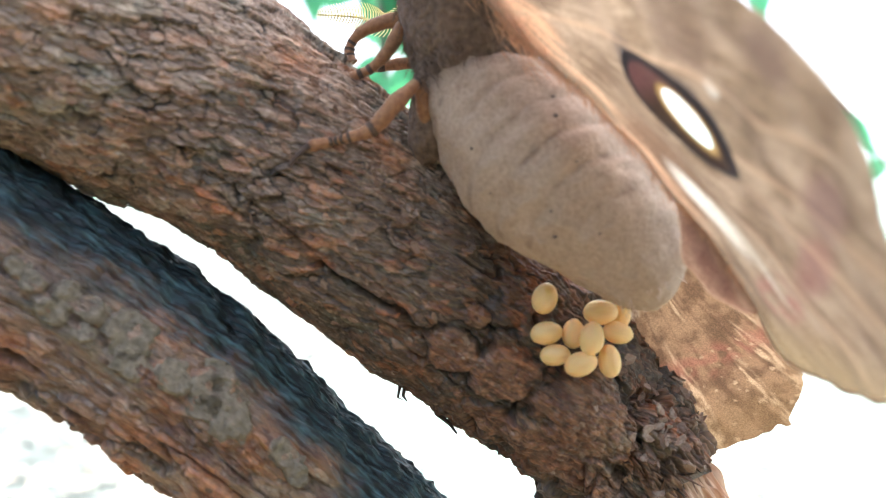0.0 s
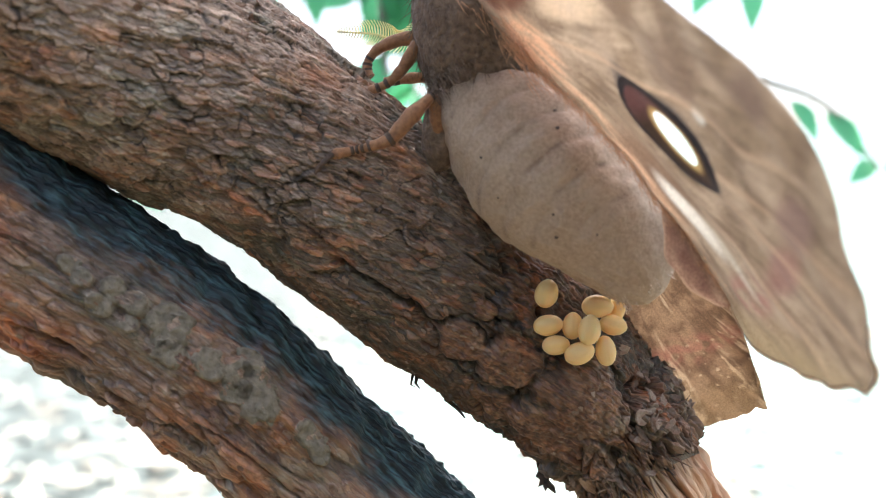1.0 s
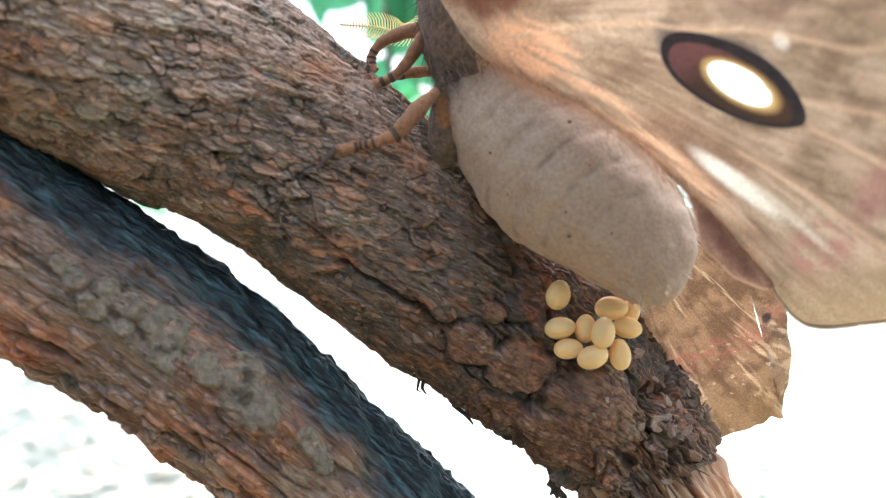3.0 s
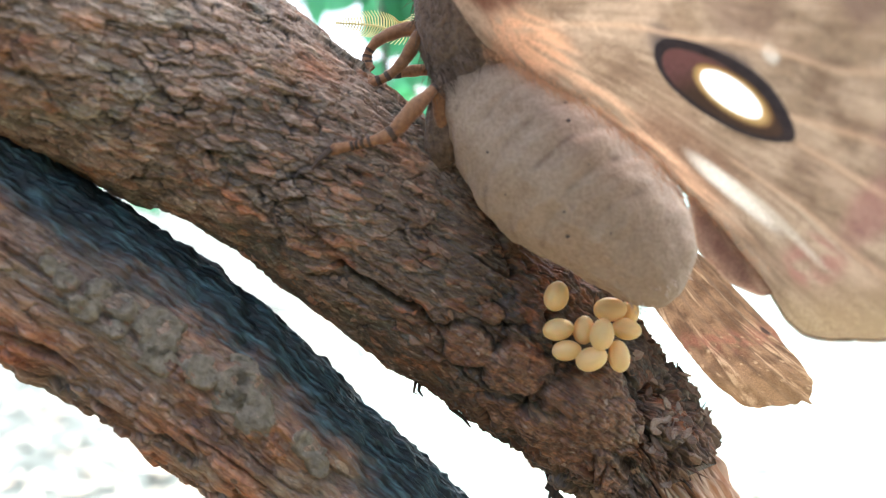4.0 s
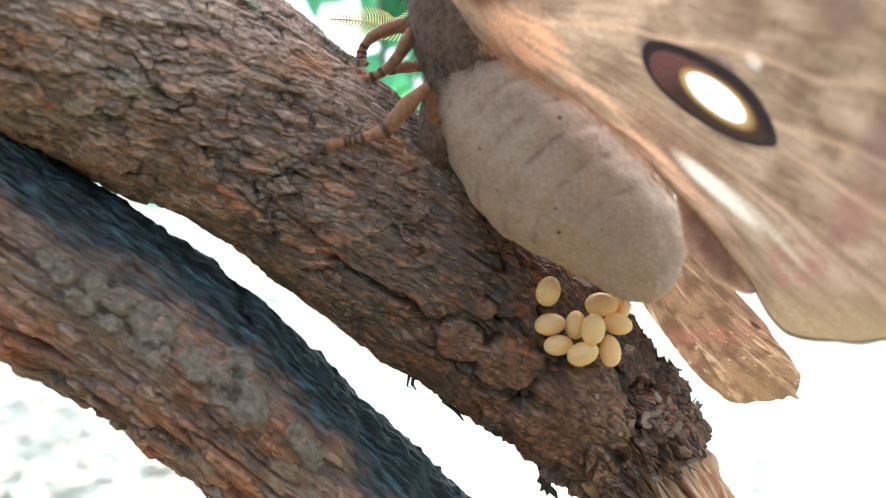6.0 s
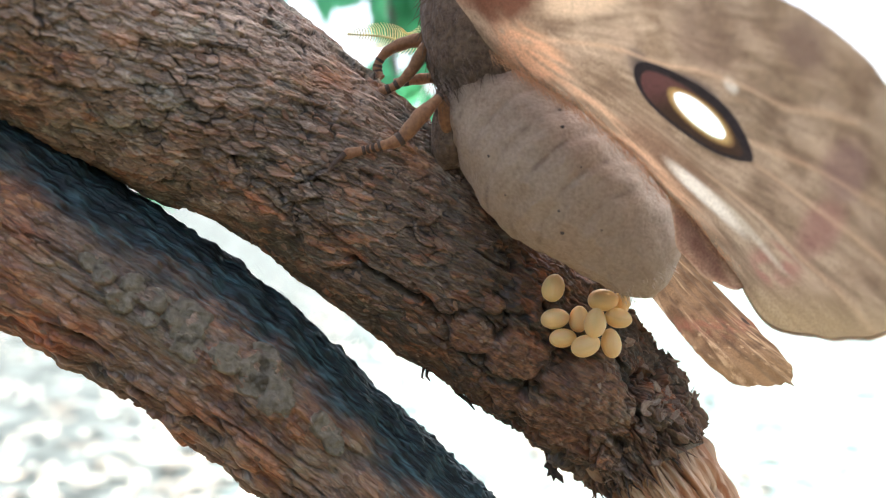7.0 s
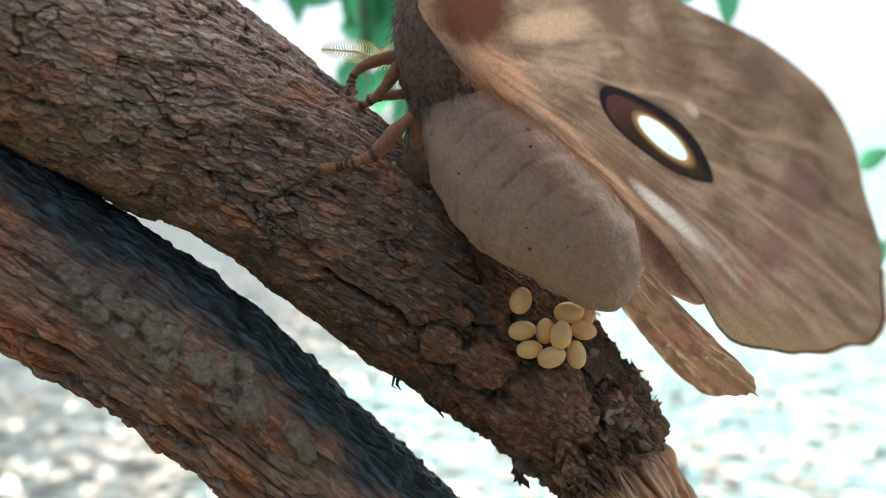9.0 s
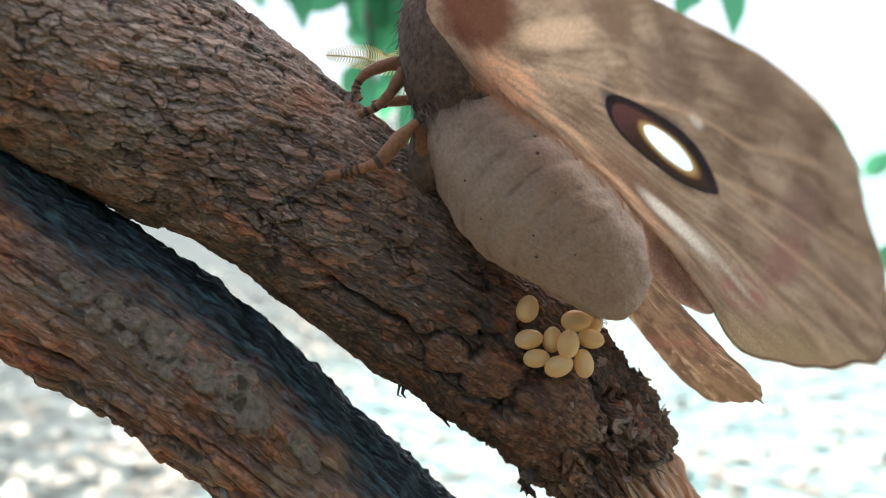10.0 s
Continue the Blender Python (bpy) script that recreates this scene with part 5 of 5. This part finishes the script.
verts, faces = [], []
for k in range(2600):
    t = rng.uniform(8.3, 15.8)
    x, y, *_ = spline(WING_EDGE, t)
    out = Vector((x - 18, y - 13, 0)).normalized()
    out = (out + 0.35 * Vector((rng.gauss(0, 1), rng.gauss(0, 1), rng.gauss(0, 0.5)))).normalized()
    p = Vector((x, y, wing_lift(x, y))) / 1000 - out * 0.00025
    wide = out.cross(Vector((0, 0, 1))).normalized() * 0.00004
    n = len(verts)
    verts += [p - wide, p + wide, p + Vector((0, 0, 0.00005)), p + out * rng.uniform(0.0004, 0.0007)]
    faces += [(n, n + 1, n + 3), (n + 1, n + 2, n + 3), (n + 2, n, n + 3)]
margin = part("fringe", sheet("fringe", verts, faces), MARGIN, near_wing, "fine pale hairs on the wing's margin", smooth=False)
margin["kind"] = "stuff"


# the far wing, whose hind lobe shows below the abdomen
def far_colour(x, y):
    """Pigment of the far wing: fine pale streaks that run out from the hinge, a pinkish band across, dusk towards the rim."""
    v = Vector((x, y, 9))
    ray, far = math.atan2(y + 2, x + 8), math.hypot(y + 2, x + 8)
    c = blend((0.22, 0.15, 0.105), (0.42, 0.30, 0.21), smooth(-0.4, 0.4, noise.fractal(v * 0.35, 1, 2, 4)))
    c = blend(c, (0.15, 0.095, 0.07), 0.5 * smooth(0.0, 0.45, noise.noise(Vector((ray * 34, far * 0.10, 3)))))
    lane = noise.noise(Vector((ray * 17, far * 0.05, 1)))
    dash = smooth(-0.25, 0.25, noise.noise(Vector((ray * 60, far * 0.55, 6))))
    c = blend(c, (0.80, 0.66, 0.50), 0.8 * smooth(0.20, 0.34, lane) * dash)
    c = blend(c, (0.45, 0.20, 0.17), 0.6 * math.exp(-((far - 24.5 - 0.9 * noise.noise(v * 0.5)) / 1.6) ** 2) * smooth(-0.4, 0.2, noise.noise(v * 0.8)))
    c = blend(c, (0.82, 0.68, 0.52), 0.7 * smooth(0.45, 0.6, noise.noise(v * 1.5)) * smooth(20, 26, far))
    c = blend(c, (0.04, 0.03, 0.04), 0.92 * blob(x, y, 15.4, 3.3, 0.8, 0.7))
    c = blend(c, (0.03, 0.025, 0.03), 0.95 * blob(x, y, 4.2, -3.0, 1.1, 1.5))
    c = blend(c, (0.30, 0.22, 0.12), 0.45 * smooth(28, 34, far))
    return (c[0] * 0.88, c[1] * 0.80, c[2] * 0.72, 1.0)


def far_lift(x, y):
    return 0.9 * math.sin(x * 0.13) + 0.10 * math.sin(y * 2.2 + x * 0.2) + 0.03 * y * y * 0.5


FAR_EDGE = [(0, 3.0), (4, 6.5), (8, 8.2), (12, 8.2), (16.5, 5.5), (20, 3.2), (22.3, 1.9), (25, -0.5), (26.8, -3.2), (28.0, -4.9), (28.9, -5.4), (28.8, -6.1), (28.0, -6.6), (28.4, -8.2), (27.6, -12.2), (26.6, -14.8), (24.1, -15.0), (20.1, -14.7), (11.4, -12.7), (7.4, -11.6), (3, -9), (-2, -4)]
FOLD_A, FOLD_B = Vector((11.5, 4.2, 1.05)), Vector((28.6, -5.2, 0))


def split_sheet(mesh, a, b):
    """Cuts a wing's mesh along the line from a to b, in millimetres: what lies inside it, and what lies beyond, in the line's own space."""
    along = (b - a).normalized()
    across = Vector((0, 0, 1)).cross(along).normalized()
    to_line = Matrix.Translation(a / 1000) @ Matrix((along, across, along.cross(across))).transposed().to_4x4()
    back = to_line.inverted()
    tone = np.empty(len(mesh.vertices) * 4)
    mesh.attributes["tone"].data.foreach_get("color", tone)
    tone = tone.reshape(-1, 4)
    made = []
    for beyond in (False, True):
        order, verts, faces, tints = {}, [], [], []
        for poly in mesh.polygons:
            c = back @ poly.center
            if (c.y > 0 and c.x > 0) != beyond:
                continue
            for k in poly.vertices:
                if k not in order:
                    order[k] = len(verts)
                    verts.append(back @ mesh.vertices[k].co if beyond else mesh.vertices[k].co.copy())
                    tints.append(tone[k])
            faces.append([order[k] for k in poly.vertices])
        made.append(sheet("wing_rim" if beyond else "wing", verts, faces, tints))
    return (*made, to_line)


far_inner, far_rim, FOLD_LINE = split_sheet(wing_mesh(FAR_EDGE, lambda a: (13 + 0.02 * math.cos(a), -4 + 0.02 * math.sin(a)), far_colour, far_lift, 300, 90, 3), FOLD_A, FOLD_B)
far_wing = part("wing", far_inner, WING, moth, "brown hind wing lobe with pale streaks")
wing_rim = part("wing_rim", far_rim, WING, far_wing, "outer rim of the hind wing, folded back at times")
FAR_HINGE, FAR_END = Vector((0.0226, 0.1100, 1.2020)), Vector((0.0378, 0.1124, 1.1872))

# ---- leafy twigs behind ----
leafy_twig("green leafy twig hanging behind the branch", (-0.150, 0.52, 1.345), (-0.012, 0.50, 1.300), 31, 4, 0.034)
leafy_twig("green leafy twig hanging behind the branch", (-0.120, 0.58, 1.385), (-0.035, 0.56, 1.270), 21, 8, 0.036)
leafy_twig("green leafy twig hanging behind the branch", (-0.064, 0.50, 1.345), (-0.046, 0.50, 1.270), 8, 17, 0.030, thick=2.0)
leafy_twig("small leafy sprig against the bright sky", (0.1535, 0.55, 1.278), (0.224, 0.55, 1.226), 0, 15, 0.030,
           tips=[((0.169, 0.55, 1.267), (0.183, 0.54, 1.245), 0.012), ((0.188, 0.55, 1.260), (0.209, 0.54, 1.236), 0.014), ((0.216, 0.55, 1.233), (0.200, 0.54, 1.222), 0.012), ((0.222, 0.55, 1.228), (0.236, 0.54, 1.240), 0.012)])
leafy_twig("green leafy twig hanging from above", (0.20, 0.57, 1.40), (0.128, 0.55, 1.338), 3, 21, 0.034,
           tips=[((0.126, 0.55, 1.340), (0.113, 0.54, 1.312), 0.015), ((0.138, 0.55, 1.345), (0.148, 0.54, 1.304), 0.019)])
leafy_twig("small leafy sprig against the bright sky", (0.300, 0.58, 1.165), (0.240, 0.55, 1.186), 0, 32, 0.030,
           tips=[((0.240, 0.55, 1.188), (0.222, 0.54, 1.172), 0.012), ((0.252, 0.55, 1.183), (0.256, 0.54, 1.205), 0.012)])

leafy_twig("green leafy twig hanging behind the branch", (-0.30, 0.58, 1.26), (-0.205, 0.56, 1.212), 4, 27, 0.026,
           tips=[((-0.208, 0.56, 1.214), (-0.186, 0.55, 1.203), 0.010)])

# ---- small pieces of bark ----
FLAKES = [chip(k, 0.0014, 0.0009, 0.00005, 0.05) for k in range(10)]
ROUGH = [chip(50 + k, 0.0030, 0.0019, 0.00016, 0.20, 0.35, 1.35) for k in range(12)]
lay(FLAKES, "bark_flake", upper_bark, 250, lambda p, n: (-0.052 < p.x < 0.004) * (n.y < 0.1), FLAKE, 1, 0.35, (0.5, 1.2), 0.00003)
lay(ROUGH, "bark_chip", upper_bark, 130, lambda p, n: smooth(0.0170, 0.023, p.x) * (n.y < 0.5) * smooth(-0.2, 0.2, noise.noise(p * 300)), CHIP, 2, 0.9, (0.22, 0.75), 0.0001, 0.42)
lay(ROUGH, "bark_chip", upper_bark, 60, lambda p, n: (-0.006 < p.x < 0.018) * (n.y < 0.2) * (p.z < 1.1915) * smooth(0.0, 0.3, noise.noise(p * 260)), CHIP, 7, 0.6, (0.18, 0.42), 0.00003, 0.22)
lay(FLAKES, "bark_flake", lower_bark, 110, lambda p, n: (-0.056 < p.x < -0.004) * (n.y < -0.3) * (n.z < -0.05), FLAKE, 3, 0.3, (0.5, 1.2), 0.00003)


def lichen_lobe(lx, ld, w):
    """A low lobe of lichen that follows the lower limb's bark, proud of it, thin at its rim."""
    steps, turns = LOWER.grid
    source, n = lower_bark.data.vertices, len(turns)
    found = {}
    for i, run in enumerate(steps):
        c, r, *_ = LOWER.at(run)
        if abs(c.x - lx) > 1.5 * w:
            continue
        for j, (deg, co, si) in enumerate(turns):
            if abs(radians(deg - ld)) * r > 1.5 * w:
                continue
            local = Vector((run, r * co, r * si))
            gap = math.hypot(c.x - lx, radians(deg - ld) * r) / w + 0.42 * noise.noise(local * 520) + 0.25 * noise.noise(local * 1500)
            if gap < 1.0:
                found[i * n + j] = gap
    order = {k: m for m, k in enumerate(found)}
    verts, faces = [], []
    for k, gap in found.items():
        p, up = source[k].co, source[k].normal
        body = smooth(1.0, 0.72, gap)
        verts.append(p + up * (-0.00010 + body * (0.00020 + 0.00026 * noise.noise(p * 700) + 0.00010 * noise.noise(p * 2200))))
    for k in found:
        quad = (k, k + 1, k + n + 1, k + n)
        if all(q in order for q in quad):
            faces.append([order[q] for q in quad])
    part("lichen", sheet("lichen", verts, faces), LICHEN, lower_bark, "grey-olive crust of lichen")


for row in CRUSTS:
    lichen_lobe(row[0], row[1], 1.14 * row[2])


def splinter(points, r):
    bm = bmesh.new()
    tube(bm, points, [r * k for k in np.linspace(1, 0.3, len(points))], 6)
    return part("splinter", bm, DARK_WOOD, upper_branch, "dark splinter")


splinter([(-0.0046, 0.1115, 1.1846), (-0.0048, 0.1112, 1.1832), (-0.0043, 0.1110, 1.1826)], 0.0003)
splinter([(-0.0052, 0.1115, 1.1842), (-0.0054, 0.1112, 1.1830), (-0.0048, 0.1110, 1.1828)], 0.0002)
splinter([(-0.0012, 0.1125, 1.1812), (0.0004, 0.1120, 1.1800), (0.0013, 0.1118, 1.1789)], 0.00035)
outline = [(-0.4, 0.4), (0.5, 0.1), (0.9, -0.9), (1.5, -1.3), (1.3, -2.1), (2.1, -2.9), (2.3, -3.9), (1.6, -3.4), (1.2, -3.0), (0.9, -3.6), (0.5, -2.6), (-0.1, -2.9), (0.1, -1.9), (-0.5, -1.5), (-0.1, -0.8)]
bm = bmesh.new()
front = [bm.verts.new((0.0106 + 0.00092 * x, 0.1142 - 0.0002 * math.sin(y * 2), 1.1726 + 0.00092 * y)) for x, y in outline]
rear = [bm.verts.new(v.co + Vector((0.0001, 0.0007, 0))) for v in front]
bm.faces.new(front)
bm.faces.new(rear[::-1])
for i in range(len(front)):
    j = (i + 1) % len(front)
    bm.faces.new((front[j], front[i], rear[i], rear[j]))
part("bark_shard", bm, DARK_WOOD, upper_branch, "dark jagged shard of bark", smooth=False)
for k in range(4):
    a = Vector((0.0105 + 0.0002 * k, 0.1150, 1.1745 - 0.0003 * k))
    splinter([a, a + Vector((0.0006 * math.sin(k * 2.1) + 0.0005, -0.0003, -0.0014)), a + Vector((0.0010 * math.sin(k * 1.3) + 0.0012, -0.0005 * math.cos(k), -0.0030 - 0.0002 * k))], 0.00035)

g = random.Random(12)
for k in range(64):
    c, r, way_u, near_u, up_u = UPPER.at(END - 0.0005 + g.uniform(-0.0015, 0.0008))
    a = radians(g.uniform(-75, 110))
    out = math.cos(a) * near_u + math.sin(a) * up_u
    p = c + out * (float(r) * 0.95)
    d = (way_u * g.uniform(0.3, 1) + out * g.uniform(0.1, 0.9) + Vector((g.gauss(0, 0.3), g.gauss(0, 0.3), g.gauss(0, 0.3)))).normalized() * g.uniform(0.0010, 0.0036)
    bm = bmesh.new()
    tube(bm, [p, p + d * 0.5 + out * 0.0002, p + d], [0.00016, 0.00012, 0.00003], 5)
    part("splinter", bm, CORE if k % 3 else DARK_WOOD, upper_branch, "torn wood fibre")

# ---- movement ----
# seconds, lift of the near wing towards the camera's side, its twist and spin, lift of the far lobe, its spin
BEATS = [
    (0.0, 76.4, 0.3, 1.5, 46, -0.5),
    (0.2, 76.0, 0.3, 0.0, 41.1, -0.4),
    (0.3, 75.5, 0.4, 0.5, 38.7, -0.3),
    (0.5, 81.0, 0.4, 1.3, 33.8, -0.2),
    (0.6, 84.0, 0.4, 1.0, 37.1, -0.6),
    (0.7, 89.0, 0.3, 3.0, 40.5, -1.0),
    (0.8, 74.0, 0.3, -0.5, 43.8, -1.4),
    (1.0, 75.9, 0.2, -1.5, 50.5, -2.2),
    (1.2, 60.5, -0.2, 1.0, 48.6, -2.9),
    (1.3, 70.0, -0.5, 1.0, 47.7, -3.3),
    (1.5, 66.3, -0.9, -0.1, 45.8, -4),
    (1.7, 74.5, -1.6, -1.0, 42.6, -1.8),
    (1.8, 71.0, -2.0, -1.0, 41.0, -0.7),
    (2.0, 52.5, -2.7, 0.2, 37.8, 1.5),
    (2.2, 49.0, -1.9, 0.5, 39.4, -0.2),
    (2.4, 63.0, -1.2, 0.5, 41.0, -1.9),
    (2.5, 64.8, -0.8, -0.6, 41.8, -2.8),
    (2.7, 38.5, -0.7, 0.0, 41.8, -2.8),
    (3.8, 63.5, -0.4, 0.5, 72.0, 1.0),
    (4.0, 53.6, -0.3, 0.2, 74.5, 3),
    (4.2, 60.5, -0.2, 0.0, 73.7, 2.8),
    (4.5, 54.2, -0.1, -0.2, 72.5, 2.5),
    (4.8, 58.5, -0.0, -0.5, 76.1, 3.1),
    (5.0, 55.9, 0.0, 0.3, 78.5, 3.5),
    (5.2, 53.5, -0.2, 0.0, 75.4, 2.7),
    (5.5, 58.3, -0.6, 0.0, 70.8, 1.5),
    (5.6, 56.0, -0.5, -1.0, 71.0, 1.6),
    (6.8, 59.0, 0.4, 1.0, 77.0, 2.8),
    (7.0, 61.1, 0.6, -1.0, 78.5, 2.8),
    (7.2, 63.5, 0.4, 0.5, 75.7, 2.6),
    (7.5, 56.3, 0.1, 0.1, 71.5, 2.2),
    (8.0, 63.0, 0.9, -0.2, 79.8, 4.2),
    (8.5, 60.6, 0.5, 0.2, 80.2, 2.8),
    (8.7, 65.0, 0.5, 0.0, 82.0, 4.3),
    (9.0, 60.5, 0.5, -0.3, 80.5, 5.3),
    (9.2, 65.0, 0.6, 1.5, 80.5, 4.7),
    (9.5, 55.1, 0.7, 0.5, 80.5, 3.8),
    (10.0, 63.6, 0.9, -0.2, 80.5, 3.6),
]


# seconds, degrees by which the far wing's rim is folded back
RIM_FOLDS = [(0.0, 0), (0.5, 3), (0.65, 30), (0.8, 85), (1.0, 125), (1.5, 140), (2.5, 140), (2.7, 130), (2.9, 80), (3.1, 25), (3.3, 4), (3.6, 0), (10.0, 0)]


def hinge_pose(start, end, lift, twist=0.0, spin=0.0, outward=1.0):
    """Pose of a wing whose x runs along its hinge; lift turns it from the upright plane towards -y."""
    d = (end - start).normalized()
    back = Vector((0, 1, 0))
    back = (back - d * back.dot(d)).normalized()
    e = back.cross(d)
    if e.x < 0:
        e = -e
    a, b, c = radians(lift), radians(twist), radians(spin)
    w, m = math.cos(a) * e - math.sin(a) * back, math.cos(a) * back + math.sin(a) * e
    d, m = math.cos(b) * d + math.sin(b) * m, math.cos(b) * m - math.sin(b) * d
    d, w = math.cos(c) * d + math.sin(c) * w, math.cos(c) * w - math.sin(c) * d
    z = d.cross(w)
    return Matrix.Translation(start - BASE) @ Matrix((d, w, z)).transposed().to_4x4()


def motions():
    walk(near_wing, [(t, hinge_pose(HINGE, HINGE_END, a, b, c)) for t, a, b, c, f, g in BEATS])
    walk(far_wing, [(t, hinge_pose(FAR_HINGE, FAR_END, f, 0, g)) for t, a, b, c, f, g in BEATS])
    walk(wing_rim, [(t, FOLD_LINE @ pose(0, 0, 0, -turn)) for t, turn in RIM_FOLDS])


motions()
